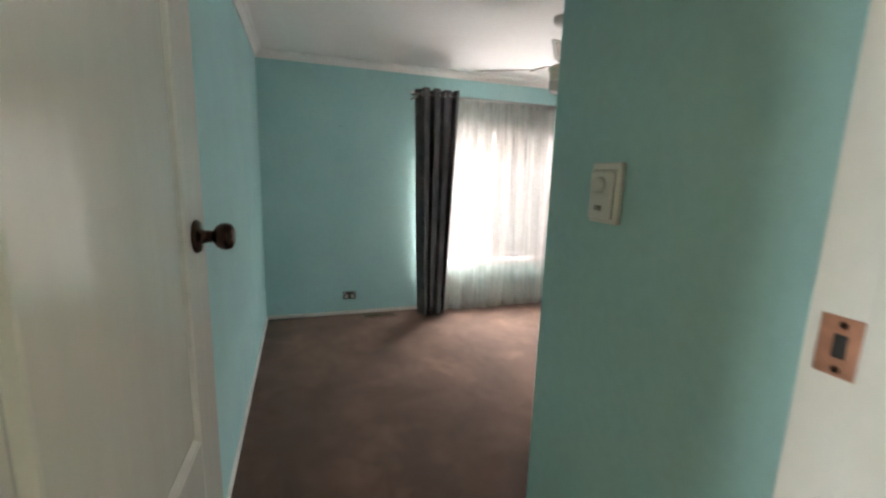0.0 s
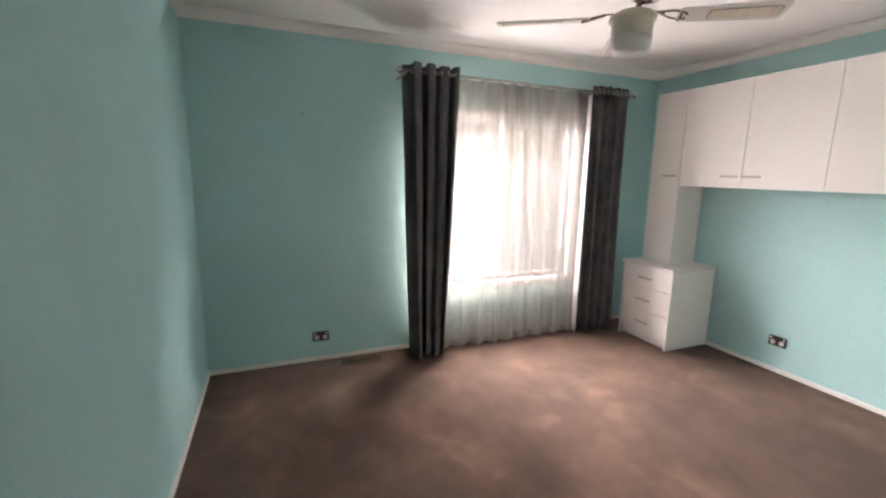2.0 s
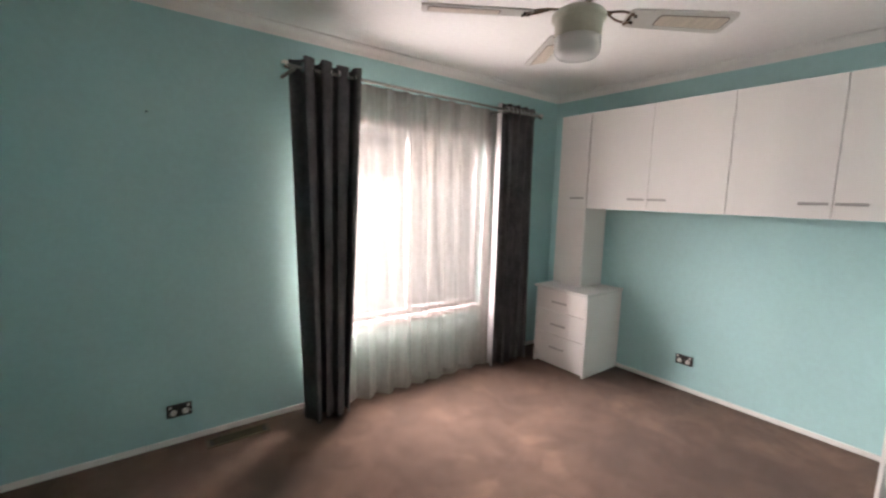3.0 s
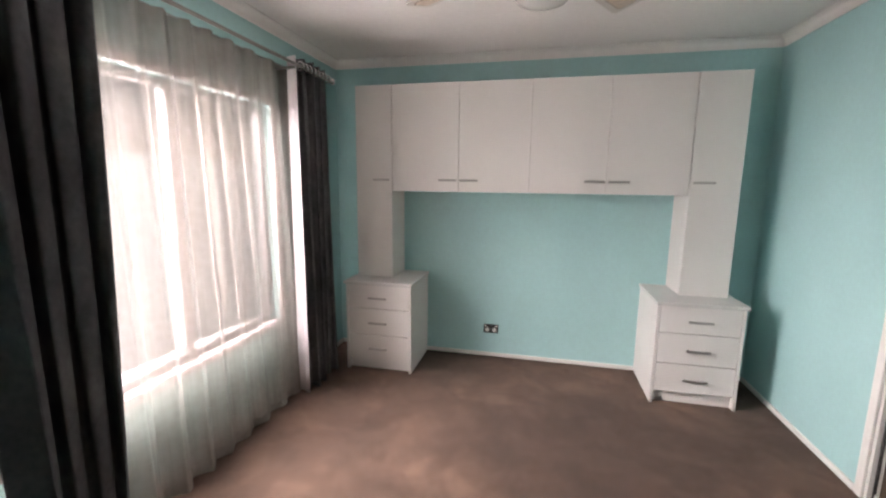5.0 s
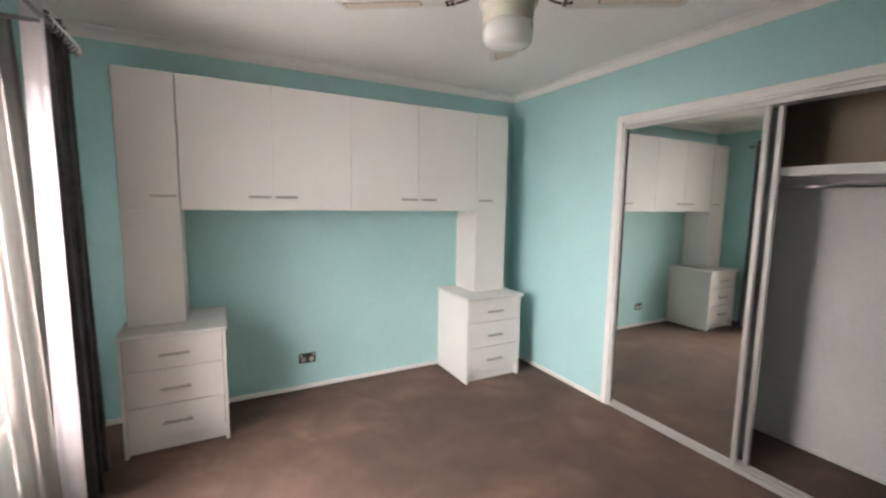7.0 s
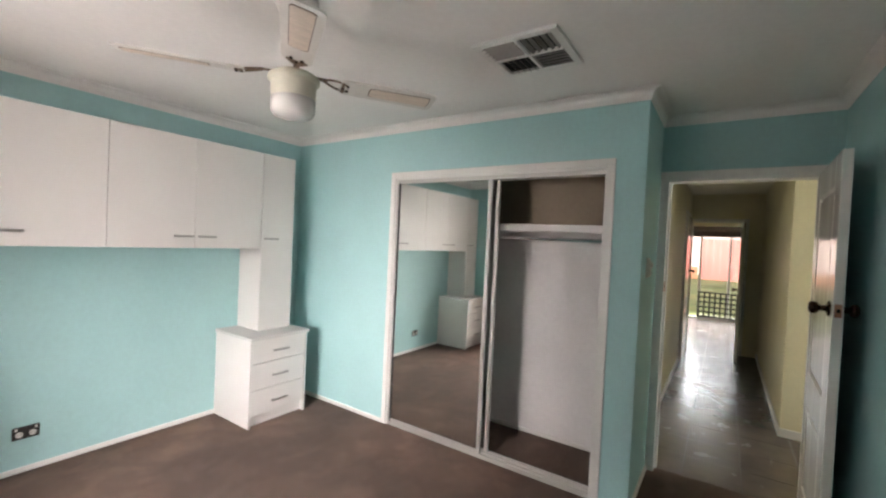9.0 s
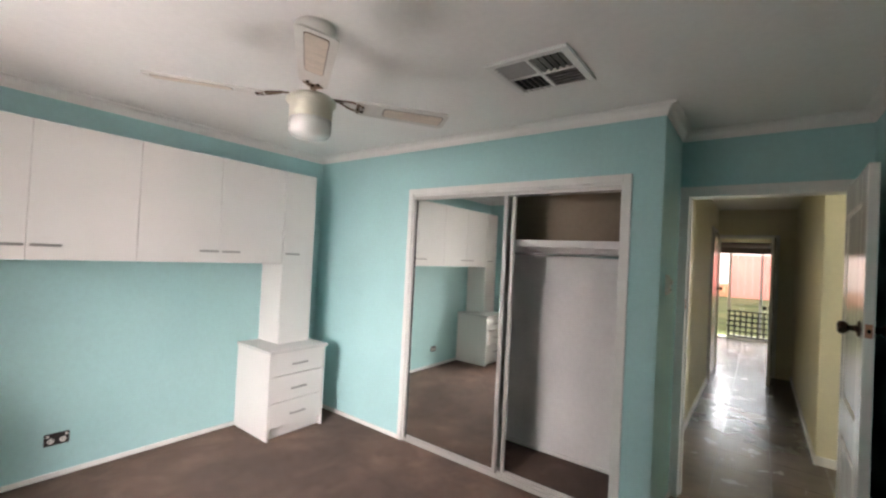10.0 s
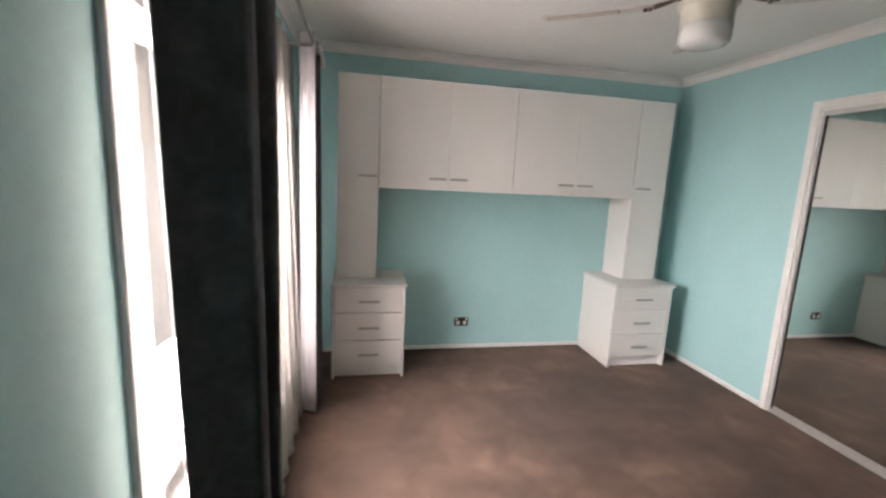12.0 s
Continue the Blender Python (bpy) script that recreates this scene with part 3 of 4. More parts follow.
part("head", block(wx0 + 0.018, wx1 - 0.018, -0.115, -0.001, wz - 0.018, wz, bevel=0.001), TRIM, w)
part("top_track", block(wx0 + 0.018, wx1 - 0.018, -0.095, -0.006, wz - 0.045, wz - 0.0185, bevel=0.002), ALUMINIUM, w, "silver aluminium top track")
bm = bmesh.new()
box(bm, wx0 + 0.018, wx1 - 0.018, -0.10, -0.002, 0.0, 0.012, bevel=0.002)
for y in (-0.098, -0.058, -0.052, -0.012):
    box(bm, wx0 + 0.018, wx1 - 0.018, y, y + 0.008, 0.012, 0.026, bevel=0.002)
part("bottom_track", bm, ALUMINIUM, w, "silver aluminium bottom track")


def mirror_door(label, xa, xb, y, wb):
    """A framed mirror; its stile at xb, a dark strip for the shaded gap, is wb wide."""
    zt = wz - 0.028
    d = part("sliding_door", block(xa + 0.026, xb - wb, y - 0.020, y - 0.0105, 0.045, zt - 0.012), WARDROBE_WHITE, w, label)
    part("stile", block(xa, xa + 0.026, y - 0.024, y, 0.014, zt, bevel=0.004), ALUMINIUM, d, "pale silver stile")
    # strip coloured black in place of the shadow line at the mirror's edge
    part("stile", block(xb - wb, xb, y - 0.024, y, 0.014, zt, bevel=0.003), BLACK_PLASTIC, d, "dark strip for the shaded gap beside the mirror")
    part("bottom_rail", block(xa + 0.026, xb - wb, y - 0.022, y - 0.001, 0.014, 0.045, bevel=0.002), ALUMINIUM, d)
    part("top_rail", block(xa + 0.026, xb - wb, y - 0.022, y - 0.001, zt - 0.012, zt, bevel=0.002), ALUMINIUM, d)
    part("mirror", block(xa + 0.026, xb - wb, y - 0.010, y - 0.005, 0.045, zt - 0.012), MIRROR, d, "clear mirror glass")


mirror_door("full-height sliding mirror door with silver frame", 1.835, wx1 - 0.020, -0.018, 0.012)
mirror_door("second sliding mirror door parked behind the first", 1.795, wx1 - 0.060, -0.062, 0.02)

ix0, ix1, iy = AX + 0.1, 2.85, -0.60
SHELF = 1.60
structure("wall_wardrobe_back", wall_x(ix0, RX, iy - 0.1, iy, SHELF - 0.015), WARDROBE_WHITE, "white painted inside back of the wardrobe", "wall")
structure("wall_wardrobe_back_upper", wall_x(ix0, RX, iy - 0.1, iy, RZ, z0=SHELF - 0.015), WARDROBE_BEIGE, "unpainted beige wall above the wardrobe shelf", "wall")
structure("wall_wardrobe_side", wall_y(iy, -0.1, ix1, ix1 + 0.09, RZ), WARDROBE_WHITE, "white inside end of the wardrobe", "wall")
structure("baseboard_wardrobe", block(ix0, ix1, iy, iy + 0.012, 0, 0.03, bevel=0.004), TRIM, "low white skirting bead", "trim")
sh = part("shelf", block(ix0 + 0.001, ix1 - 0.001, iy + 0.001, -0.16, SHELF, SHELF + 0.018, bevel=0.002), WARDROBE_WHITE, w, "white wardrobe shelf with hanging rail beneath")
part("front_edge", block(ix0 + 0.001, ix1 - 0.001, -0.178, -0.1602, SHELF - 0.03, SHELF + 0.019, bevel=0.002), WARDROBE_WHITE, sh)
part("rear_cleat", block(ix0 + 0.001, ix1 - 0.001, iy + 0.001, iy + 0.019, SHELF - 0.045, SHELF - 0.0005, bevel=0.002), WARDROBE_WHITE, sh)
part("hanging_rail", lathe([(0.0125, ix0 + 0.001), (0.0125, ix1 - 0.001)], "x", (0, -0.32, SHELF - 0.075), 16), CHROME, sh, "chrome hanging rail")

# ---- bedroom door ----
dx0, dx1, _, dz = DOOR
fr = tagged(new("door_frame_1"), "white painted timber door frame", "door frame", "", "structure")
for a, b in ((dx0, dx0 + 0.022), (dx1 - 0.022, dx1)):
    part("jamb", block(a, b, AY - 0.112, AY + 0.012, 0, dz, bevel=0.002), TRIM, fr)
part("head", block(dx0 + 0.022, dx1 - 0.022, AY - 0.112, AY + 0.012, dz - 0.022, dz, bevel=0.002), TRIM, fr)
for y in (AY, AY - 0.114):
    part("architrave", block(dx1 - 0.010, AX - 0.001, y, y + 0.014, 0, dz + 0.045, bevel=0.004), TRIM, fr)
    part("architrave", block(WX + 0.001, dx0 + 0.010, y, y + 0.014, 0, dz + 0.045, bevel=0.004), TRIM, fr)
    part("head_architrave", block(dx0 + 0.010, dx1 - 0.010, y, y + 0.014, dz - 0.010, dz + 0.045, bevel=0.004), TRIM, fr)
for n, a in (("stop", (dx1 - 0.034, dx1 - 0.022, AY - 0.09, AY - 0.045, 0, dz - 0.022)),):
    part(n, block(*a, bevel=0.002), TRIM, fr)
st = part("strike_plate", block(dx1 - 0.0245, dx1 - 0.0215, AY - 0.038, AY - 0.002, 1.212, 1.275, bevel=0.001), COPPER, fr, "aged copper strike plate")
# thin block coloured dark in place of the shaded latch recess
part("latch_hole", block(dx1 - 0.0252, dx1 - 0.0244, AY - 0.028, AY - 0.016, 1.232, 1.257), HOLE_SHADE, st)
for z in (1.220, 1.267):
    part("screw", lathe([(0.004, 0), (0.003, -0.0012)], "x", (dx1 - 0.0246, AY - 0.022, z), 10), BRONZE, st)

# the leaf stands open along the west wall; local x runs from the hinge, local y is the room side
LEAF = 0.735
leaf_m = pose(0.046, AY + 0.016, 0.0, 0, 0, 88.0)
door = tagged(thing("door_1", "white gloss panelled bedroom door standing open against the wall", "door", leaf_m), kind="structure")
T = 0.036
ZD0, ZD1 = 0.012, 1.945


def door_leaf(parent, t, length, zd0, zd1, mid, mat):
    """Stiles and rails round two sunk panels, on both faces."""
    s = 0.140
    for a, b in ((0, 0.1), (length - s, length)):
        part("stile", block(a, b, -t, 0, zd0, zd1, bevel=0.003), mat, parent)
    for a, b in ((zd0, 0.22), (mid - 0.09, mid + 0.09), (zd1 - s, zd1)):
        part("rail", block(0.1, length - s, -t, 0, a, b, bevel=0.003), mat, parent)
    for a, b in ((0.22, mid - 0.09), (mid + 0.09, zd1 - s)):
        bm = bmesh.new()
        box(bm, 0.1, length - s, -t + 0.013, -0.013, a, b)
        panel = part("panel", bm, mat, parent)
        for face, out in ((-0.013, 1), (-t + 0.013, -1)):
            bm = bmesh.new()
            ring = lambda d, h: [bm.verts.new((x, face + out * h, z)) for x, z in ((0.1 + d, a + d), (length - s - d, a + d), (length - s - d, b - d), (0.1 + d, b - d))]
            r = [ring(0.0, 0.0115), ring(0.004, 0.0105), ring(0.010, 0.001), ring(0.022, 0.0005), ring(0.031, 0.0095), ring(0.036, 0.0105)]
            for p, q in zip(r, r[1:]):
                for k in range(4):
                    bm.faces.new((p[k], p[(k + 1) % 4], q[(k + 1) % 4], q[k]))
            bm.faces.new(r[-1])
            part("moulding", bm, mat, panel)


door_leaf(door, T, LEAF, ZD0, ZD1, 0.76, DOOR_PAINT)
KZ, KX = 1.262, LEAF - 0.075
for s, y in ((-1, -T), (1, 0.0)):
    prof = [(0.034, 0.0), (0.034, 0.004), (0.030, 0.009), (0.016, 0.011), (0.013, 0.018), (0.012, 0.030), (0.014, 0.034), (0.022, 0.039), (0.027, 0.048), (0.028, 0.057), (0.025, 0.066), (0.017, 0.071), (0.004, 0.072)]
    part("door_knob", lathe([(r, h * s * (1.0 if s < 0 else 0.8)) for r, h in prof], "y", (KX, y, KZ), 28), BRONZE, door, "dark polished bronze door knob with round rose")
part("latch_plate", block(LEAF - 0.001, LEAF + 0.0015, -T + 0.006, -0.006, KZ - 0.028, KZ + 0.028, bevel=0.0008), COPPER, door, "aged copper latch plate")
part("latch", block(LEAF, LEAF + 0.010, -T + 0.012, -0.012, KZ - 0.008, KZ + 0.008, bevel=0.003), BRONZE, door)
for z in (0.2, 1.0, 1.75):
    part("hinge", lathe([(0.006, -0.045), (0.006, 0.045)], "z", (-0.004, 0.004, z), 12), STEEL, door)

# ---- ceiling fan ----
fan = thing("ceiling_fan", "white four-blade ceiling fan with an opal light bowl", "ceiling fan", pose(1.89, 1.53, 0, 0, 0, FAN_TURN))
part("canopy", lathe([(0.080, RZ), (0.080, RZ - 0.02), (0.068, RZ - 0.045), (0.030, RZ - 0.058), (0.016, RZ - 0.06)]), BLADE, fan)
part("downrod", lathe([(0.0125, RZ - 0.058), (0.0125, 2.13)], steps=16), BLADE, fan)
part("motor_housing", lathe([(0.03, 2.094), (0.068, 2.088), (0.088, 2.076), (0.095, 2.068), (0.095, 2.054), (0.088, 2.050), (0.083, 2.044), (0.082, 1.994), (0.079, 1.991)]), CREAM_METAL, fan, "cream enamelled motor housing with a flat rim")
part("light_bowl", lathe([(0.0815, 1.990), (0.0815, 1.955), (0.079, 1.938), (0.070, 1.927), (0.050, 1.921), (0.02, 1.919)]), OPAL, fan, "opal glass light bowl")
for k in range(4):
    turn = Matrix.Rotation(radians(90 * k), 4, "Z")
    tilt = Matrix.Translation((0, 0, 2.07)) @ Matrix.Rotation(radians(-11), 4, "X")
    r0, r1, wd0, wd1 = 0.172, 0.565, 0.050, 0.062

    def outline(a, b, h0, h1, corner):
        pts = []
        for cx, cy, start in ((b - corner, h1 - corner, 0), (a + corner, h0 - corner, 90), (a + corner, -h0 + corner, 180), (b - corner, -h1 + corner, 270)):
            for n in range(6):
                t = radians(start + 18 * n)
                pts.append((cx + corner * math.cos(t), cy + corner * math.sin(t)))
        return pts

    def plate(pts, za, zb):
        bm = bmesh.new()
        lo, hi = [bm.verts.new((x, y, za)) for x, y in pts], [bm.verts.new((x, y, zb)) for x, y in pts]
        n = len(pts)
        for i in range(n):
            bm.faces.new((lo[i], lo[(i + 1) % n], hi[(i + 1) % n], hi[i]))
        bm.faces.new(lo[::-1]), bm.faces.new(hi)
        bm.transform(turn @ tilt)
        return bm

    blade = part("blade", plate(outline(r0, r1, wd0, wd1, 0.022), -0.003, 0.003), BLADE, fan, "white blade with pale timber insert")
    part("insert_border", plate(outline(0.285, 0.545, 0.0315, 0.0365, 0.014), -0.0042, -0.0028), INSERT_LINE, blade)
    part("insert", plate(outline(0.289, 0.541, 0.029, 0.034, 0.012), -0.0052, -0.0040), CANE, blade)
    bm = bmesh.new()
    box(bm, 0.060, 0.125, -0.011, 0.011, 0.012, 0.017, bevel=0.002)
    for s in (-1, 1):
        # a scrolled rod on either side, from the hub out to the blade's root
        path = [Vector((0.110 + 0.095 * u, s * (0.006 + 0.022 * math.sin(math.pi * u * 0.85)), 0.013 - 0.019 * u)) for u in np.linspace(0, 1, 9)]
        rings = []
        for p in path:
            rings.append([bm.verts.new(p + Vector((0, 0.0042 * math.cos(a), 0.0042 * math.sin(a)))) for a in np.linspace(0, 2 * math.pi, 8, endpoint=False)])
        for a, b in zip(rings, rings[1:]):
            for i in range(8):
                bm.faces.new((a[i], a[(i + 1) % 8], b[(i + 1) % 8], b[i])).smooth = True
    box(bm, 0.176, 0.188, -0.036, 0.036, -0.0065, -0.0032, bevel=0.0012)
    bm.transform(turn @ tilt)
    iron = part("blade_iron", bm, INSERT_LINE, fan, "dark scrolled blade iron")
    for x, y in ((0.200, -0.018), (0.200, 0.018), (0.182, 0.0)):
        bm = lathe([(0.0055, -0.003), (0.0055, -0.008), (0.003, -0.010)], "z", (x, y, 0), 10)
        bm.transform(turn @ tilt)
        part("screw", bm, BRONZE, iron)

# ---- ceiling vent ----
vent = thing("ceiling_vent", "square white ceiling vent with four louvred quadrants", "air vent", pose(1.291, 0.714, RZ))
H = 0.195
bm = bmesh.new()
for a in ((-H, H, -H, -H + 0.035), (-H, H, H - 0.035, H), (-H, -H + 0.035, -H + 0.035, H - 0.035), (H - 0.035, H, -H + 0.035, H - 0.035), (-0.008, 0.008, -H + 0.035, H - 0.035), (-H + 0.035, -0.008, -0.008, 0.008), (0.008, H - 0.035, -0.008, 0.008)):
    box(bm, *a, -0.016, -0.0005, bevel=0.003)
part("frame", bm, TRIM, vent)
# flat sheet whose dark colour stands for the shaded duct behind
part("backing", block(-H + 0.03, H - 0.03, -H + 0.03, H - 0.03, -0.002, -0.001), HOLE_SHADE, vent, "sheet coloured dark for the shade inside the duct")
for qx in (-1, 1):
    for qy in (-1, 1):
        along = qx * qy > 0
        for k in range(5):
            c = 0.03 + 0.03 * k
            bm = block(-0.078, 0.078, -0.0085, 0.0085, -0.0008, 0.0008)
            lean = Matrix.Rotation(radians(50 * qy if along else -50 * qx), 4, "X")
            spin = Matrix.Rotation(radians(0 if along else 90), 4, "Z")
            off = (0.09 * qx, c * qy, -0.011) if along else (c * qx, 0.09 * qy, -0.011)
            bm.transform(Matrix.Translation(off) @ spin @ lean)
            part("louvre", bm, VENT_GREY, vent)

# ---- hallway beyond the bedroom door ----
HX0, HX1, HZ = 0.05, 0.955, 2.365
PY0, PY1, PX = AY - 0.1, -1.9, -2.5
structure("wall_hall_east", wall_y(BACK, PY0, HX1, HX1 + 0.1, HZ, [(-4.8, -4.0, 0, 2.0)] + [(BACK, HALL_END - 0.1, 0, HZ)]), CREAM, "cream yellow hallway wall", "wall")
structure("wall_hall_west", wall_y(HALL_END, PY1, HX0 - 0.1, HX0, HZ), CREAM, "cream yellow hallway wall", "wall")
structure("wall_passage_south", wall_x(PX, HX0 - 0.1, PY1 - 0.1, PY1, HZ), CREAM, "bright cream yellow wall of the side passage", "wall")
structure("wall_passage_north", wall_x(PX, WX - 0.1, PY0, PY0 + 0.1, HZ), CREAM, "cream yellow side passage wall", "wall")
# the opening here is added to admit the passage lamp
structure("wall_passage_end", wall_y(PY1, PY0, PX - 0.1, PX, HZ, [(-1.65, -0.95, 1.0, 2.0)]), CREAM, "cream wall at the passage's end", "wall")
structure("wall_hall_end", wall_x(-2.0, 3.0, HALL_END - 0.1, HALL_END, HZ, [(0.27, 0.925, 0.0, 1.95)]), CREAM, "cream yellow wall holding the far doorway", "wall")
structure("wall_family_west", wall_y(BACK, HALL_END - 0.1, -2.1, -2.0, HZ), CREAM, "cream wall of the far room", "wall")
structure("wall_family_east", wall_y(BACK, HALL_END - 0.1, 3.0, 3.1, HZ), CREAM, "cream wall of the far room", "wall")
structure("wall_family_south", wall_x(-2.1, 3.1, BACK - 0.12, BACK, HZ, [(-0.6, 1.55, 0.0, 2.0)]), CREAM, "cream wall with the sliding glass door", "wall")
structure("wall_side_room", wall_y(-4.65, -2.3, HX1 + 0.9, HX1 + 1.0, HZ), CREAM, "cream wall of the side room", "wall")
bm = bmesh.new()
box(bm, PX - 0.1, HX1 + 0.1, HALL_END, PY0, HZ, HZ + 0.08)
box(bm, -2.1, 3.1, BACK - 0.12, HALL_END, HZ, HZ + 0.08)
box(bm, HX1 + 0.1, HX1 + 1.0, -4.65, -2.3, HZ, HZ + 0.08)
structure("ceiling_hall", bm, HALL_CEILING, "pale cream hallway ceiling", "ceiling")
structure("baseboard_hall_east", block(HX1 - 0.014, HX1, -3.95, PY0 - 0.02, 0, 0.07, bevel=0.004), TRIM, "white hallway skirting", "trim")
structure("baseboard_hall_west", block(HX0, HX0 + 0.014, HALL_END, PY1 + 0.014, 0, 0.07, bevel=0.004), TRIM, "white hallway skirting", "trim")
structure("baseboard_passage", block(PX, HX0, PY1, PY1 + 0.014, 0, 0.07, bevel=0.004), TRIM, "white passage skirting", "trim")

for name, y0, y1 in (("door_frame_2", -4.8, -4.0),):
    f2 = tagged(new(name), "white door frame in the hallway wall", "door frame", "", "structure")
    for a, b in ((y0 - 0.045, y0 + 0.008), (y1 - 0.008, y1 + 0.045)):
        part("architrave", block(HX1 - 0.014, HX1, a, b, 0, 2.045, bevel=0.003), TRIM, f2)
    part("head_architrave", block(HX1 - 0.014, HX1, y0 + 0.008, y1 - 0.008, 1.992, 2.045, bevel=0.003), TRIM, f2)
    d2 = tagged(thing("door_2", "white closed door in the hallway", "door", pose(HX1 + 0.006, y1 - 0.01, 0, 0, 0, -90)), kind="structure")
    door_leaf(d2, 0.035, 0.78, 0.012, 1.99, 0.76, DOOR_PAINT)
    part("door_knob", lathe([(0.028, 0), (0.012, -0.01), (0.012, -0.03), (0.026, -0.045), (0.024, -0.062), (0.004, -0.068)], "y", (0.72, -0.035, 1.2), 20), BRONZE, d2, "dark bronze knob")
f3 = tagged(new("door_frame_3"), "white frame of the far doorway", "door frame", "", "structure")
for a, b in ((0.225, 0.278), (0.917, 0.953)):
    part("architrave", block(a, b, HALL_END, HALL_END + 0.014, 0, 2.0, bevel=0.003), TRIM, f3)
part("head_architrave", block(0.278, 0.917, HALL_END, HALL_END + 0.014, 1.942, 2.0, bevel=0.003), TRIM, f3)
d3 = tagged(thing("door_3", "white door standing open at the end of the hallway", "door", pose(0.262, HALL_END + 0.02, 0, 0, 0, 87)), kind="structure")
door_leaf(d3, 0.035, 0.64, 0.012, 1.93, 0.76, DOOR_PAINT)
part("door_knob", lathe([(0.028, 0), (0.012, -0.01), (0.012, -0.03), (0.026, -0.045), (0.024, -0.062), (0.004, -0.068)], "y", (0.58, -0.035, 1.0), 20), BRONZE, d3, "dark bronze knob")

# sliding glass door with a low lattice gate and a rolled blind
sl = tagged(new("sliding_door_1"), "silver framed sliding glass door, part open, with blind rolled up", "sliding door", "", "structure")
for a in ((-0.6, -0.56, 0, 2.0), (1.51, 1.55, 0, 2.0), (-0.56, 1.51, 1.96, 2.0), (-0.56, 1.51, 0, 0.03)):
    part("frame", block(a[0], a[1], BACK - 0.10, BACK - 0.01, a[2], a[3], bevel=0.003), ALUMINIUM, sl)
for xa, xb, y in ((-0.56, 0.42, BACK - 0.08), (0.02, 0.965, BACK - 0.045)):
    p = part("panel", block(xa, xa + 0.045, y, y + 0.03, 0.03, 1.96, bevel=0.003), ALUMINIUM, sl)
    part("stile", block(xb - 0.045, xb, y, y + 0.03, 0.03, 1.96, bevel=0.003), ALUMINIUM, p)
    part("rail", block(xa + 0.045, xb - 0.045, y, y + 0.03, 1.91, 1.96, bevel=0.003), ALUMINIUM, p)
    part("rail", block(xa + 0.045, xb - 0.045, y, y + 0.03, 0.03, 0.09, bevel=0.003), ALUMINIUM, p)
    g = part("pane", block(xa + 0.045, xb - 0.045, y + 0.012, y + 0.017, 0.09, 1.91), GLASS, p)
    g.visible_shadow = False
bl = thing("roller_blind", "dark brown roller blind rolled up above the glass door", "blind")
part("roll", lathe([(0.055, -0.58), (0.055, 1.52)], "x", (0, BACK + 0.075, 2.02), 16), BLIND, bl)
part("fabric", block(-0.56, 1.50, BACK + 0.014, BACK + 0.018, 1.84, 2.03), BLIND, bl)
gate = thing("lattice_gate", "dark lattice pet gate across the lower glass door", "pet gate")
for k in range(9):
    x = 0.13 + k * 0.1
    part("upright", block(x - 0.014, x + 0.014, BACK + 0.02, BACK + 0.032, 0.05, 0.62, bevel=0.002), BLACK_PLASTIC, gate)
for k in range(6):
    z = 0.07 + k * 0.107
    part("crosspiece", block(0.1, 0.96, BACK + 0.0325, BACK + 0.044, z - 0.014, z + 0.014, bevel=0.002), BLACK_PLASTIC, gate)
for x in (0.1, 0.93):
    part("foot", block(x, x + 0.03, BACK + 0.015, BACK + 0.16, 0, 0.03, bevel=0.004), BLACK_PLASTIC, gate)

# added passage window, out of view, that lets the fill lamp in; exterior
pw = tagged(new("added_window_2"), "added white framed window, out of view, that lights the side passage", "window", "", "structure")
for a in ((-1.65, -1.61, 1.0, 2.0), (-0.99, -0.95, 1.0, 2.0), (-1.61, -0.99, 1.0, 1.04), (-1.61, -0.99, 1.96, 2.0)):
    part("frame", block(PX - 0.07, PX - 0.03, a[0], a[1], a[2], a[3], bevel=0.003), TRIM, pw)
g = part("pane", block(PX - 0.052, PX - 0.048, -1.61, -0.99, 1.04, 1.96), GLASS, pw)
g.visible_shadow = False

bm = bmesh.new()
bmesh.ops.create_grid(bm, x_segments=2, y_segments=2, size=400)
bm.transform(Matrix.Translation((0, 0, -0.25)))
structure("ground", bm, LAWN, "mown green lawn outside the house", "lawn")
# added glowing panel: hides the overlit lawn and stands in for bright outdoors
glow = bpy.data.materials.new("outdoor_glow")
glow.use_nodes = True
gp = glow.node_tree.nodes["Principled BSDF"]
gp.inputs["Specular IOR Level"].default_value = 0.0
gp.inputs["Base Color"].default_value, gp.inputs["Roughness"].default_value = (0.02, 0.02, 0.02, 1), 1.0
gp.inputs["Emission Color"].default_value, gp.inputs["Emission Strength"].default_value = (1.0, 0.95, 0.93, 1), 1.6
structure("backdrop", block(1.8, 14.0, 4.40, 4.45, -0.25, 1.6), glow, "plain glowing panel standing in for the bright outdoors at the window", "backdrop")
# unseen slab added to bounce lamp light up to the ceiling
structure("pavement", block(-1.0, 14.0, RY + 0.145, 4.395, -0.25, -0.2, bevel=0.006), BOUNCE_GREY, "unseen grey slab added under the window to bounce light", "path")
structure("slab", block(PX - 0.2, RX + 0.2, BACK - 0.2, RY + 0.14, -0.24, -0.06), PLASTER, "house slab under the floors", "slab")
structure("floor_hall_base", block(PX, 3.05, BACK - 0.1, AY - 0.0605, -0.055, -0.0018), GROUT, "dark grout bed under the hallway tiles", "floor")
fence = thing("fence", "tall red metal sheet fence across the lawn", "fence")
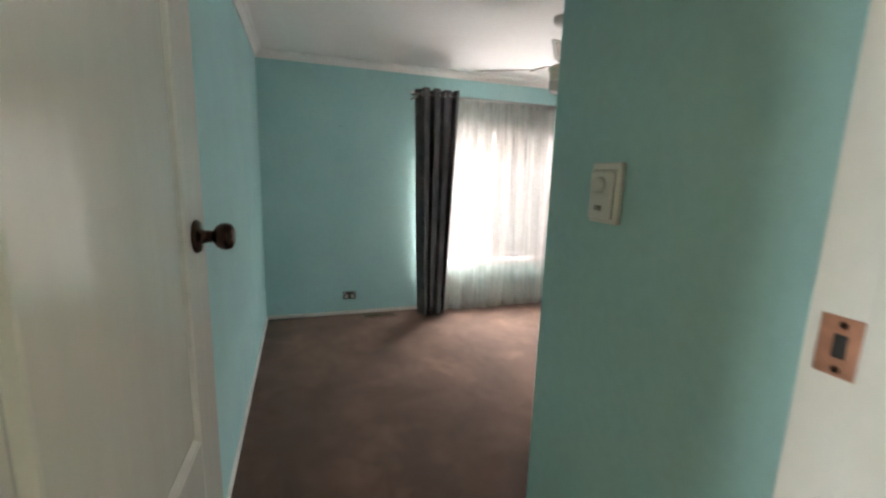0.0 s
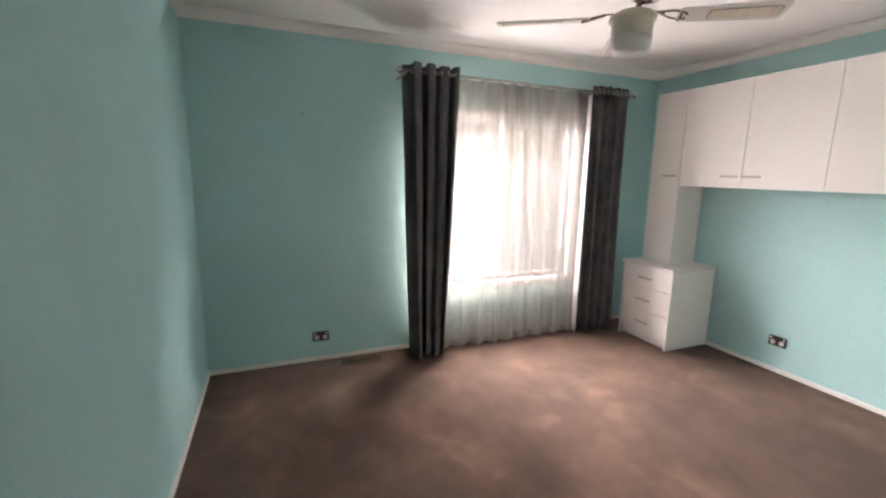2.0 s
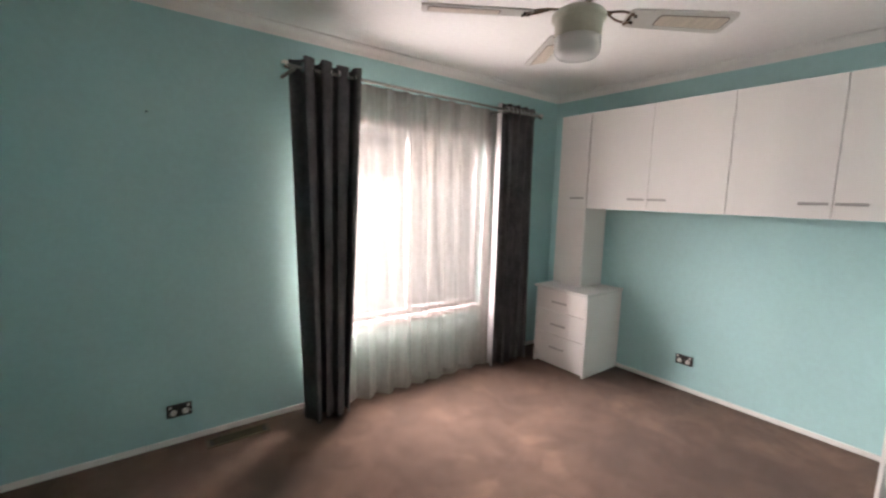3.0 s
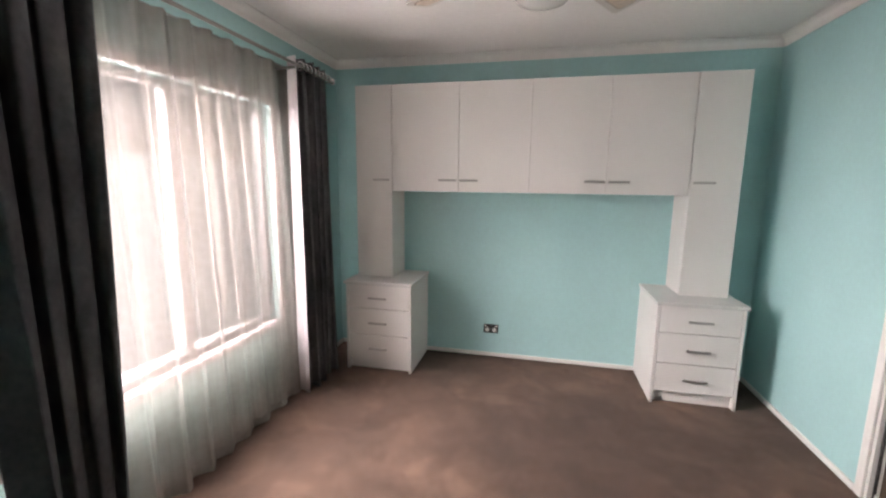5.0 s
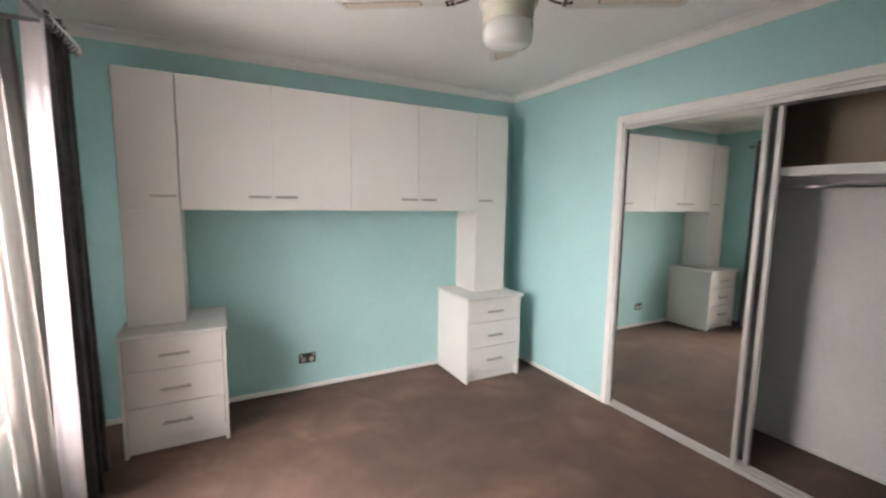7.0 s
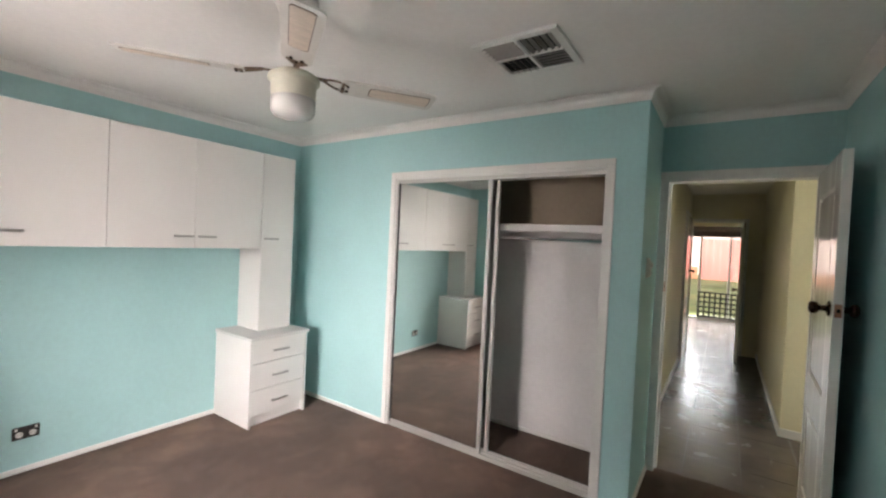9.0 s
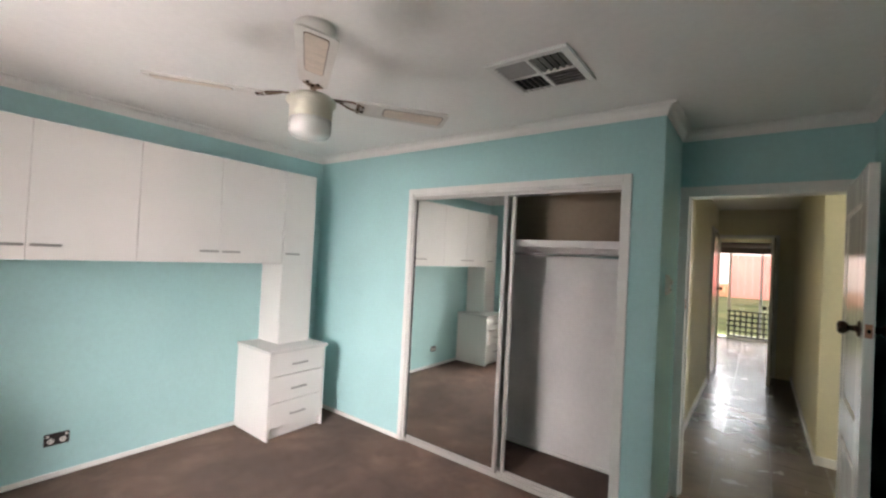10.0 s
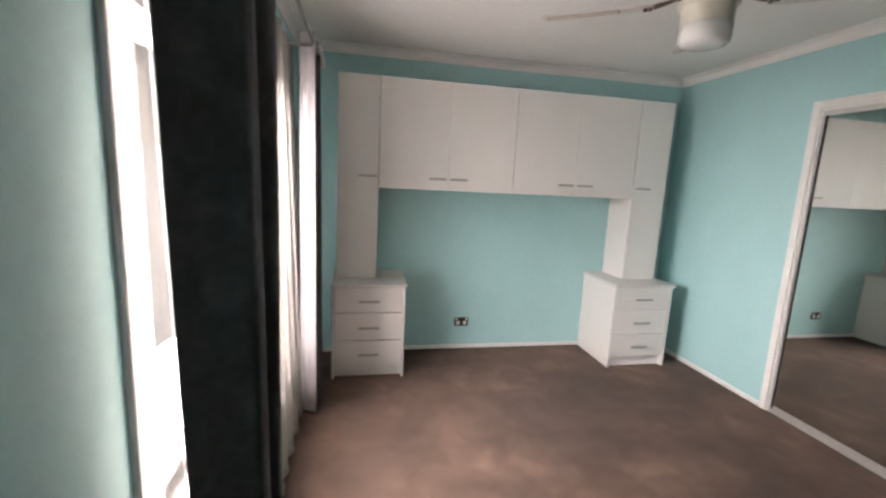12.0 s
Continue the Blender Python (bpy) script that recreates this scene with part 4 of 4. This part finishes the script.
for k in range(26):
    x = -8.0 + k * 0.38
    part("sheet", block(x, x + 0.37, -30.02 - 0.02 * (k % 2), -29.98 - 0.02 * (k % 2), -0.25, 2.35, bevel=0.006), FENCE, fence)
part("top_rail", block(-8.0, 1.88, -30.06, -29.96, 2.35, 2.43, bevel=0.01), FENCE, fence)
lw = thing("garden_wall", "low orange brick garden edging across the lawn", "garden wall")
for k in range(22):
    part("brick", block(1.95 + k * 0.24, 2.18 + k * 0.24, -30.1, -29.99, -0.25, 0.55, bevel=0.006), BRICK_MAT, lw)
house = thing("neighbour_house", "pale rendered house beyond the garden fence", "house")
part("wall", block(-16.0, 14.0, -37.0, -36.0, -0.25, 3.6), HOUSE, house, "pale pink rendered wall")
bm = bmesh.new()
pts = [bm.verts.new(v) for v in ((-16.4, -35.6, 3.55), (14.4, -35.6, 3.55), (14.4, -40.0, 5.4), (-16.4, -40.0, 5.4), (-16.4, -35.6, 3.68), (14.4, -35.6, 3.68), (14.4, -40.0, 5.53), (-16.4, -40.0, 5.53))]
for q in ((0, 1, 2, 3), (4, 5, 6, 7), (0, 1, 5, 4), (1, 2, 6, 5), (2, 3, 7, 6), (3, 0, 4, 7)):
    bm.faces.new([pts[i] for i in q])
part("roof", bm, BRICK_MAT, house, "terracotta roof")

# ---- hallway tiles ----
TS, TG = 0.335, 0.006
tile_mesh = None
for (xa, xb, ya, yb) in ((0.0, 1.0, -5.05, AY - 0.0605), (-1.35, 0.0, -1.9, AY - 0.1), (-0.335, 1.3, -8.5, AY - 0.0605 - 14 * 0.335)):
    nx, ny = math.ceil((xb - xa) / TS), math.ceil((yb - ya) / TS)
    for i in range(nx):
        for j in range(ny):
            if tile_mesh is None:
                bm = block(0, TS - TG, -(TS - TG), 0, -0.006, 0.0, bevel=0.0008, segments=1)
                tile_mesh = bpy.data.meshes.new("tile")
                bm.to_mesh(tile_mesh)
                bm.free()
                tile_mesh.materials.append(TILE)
            if xa + (i + 1) * TS > xb + 0.25:
                continue
            t = new("tile", tile_mesh)
            t.parent = bpy.data.objects["floor_hall_base"]
            t.location = (xa + i * TS, yb - j * TS, 0.0)
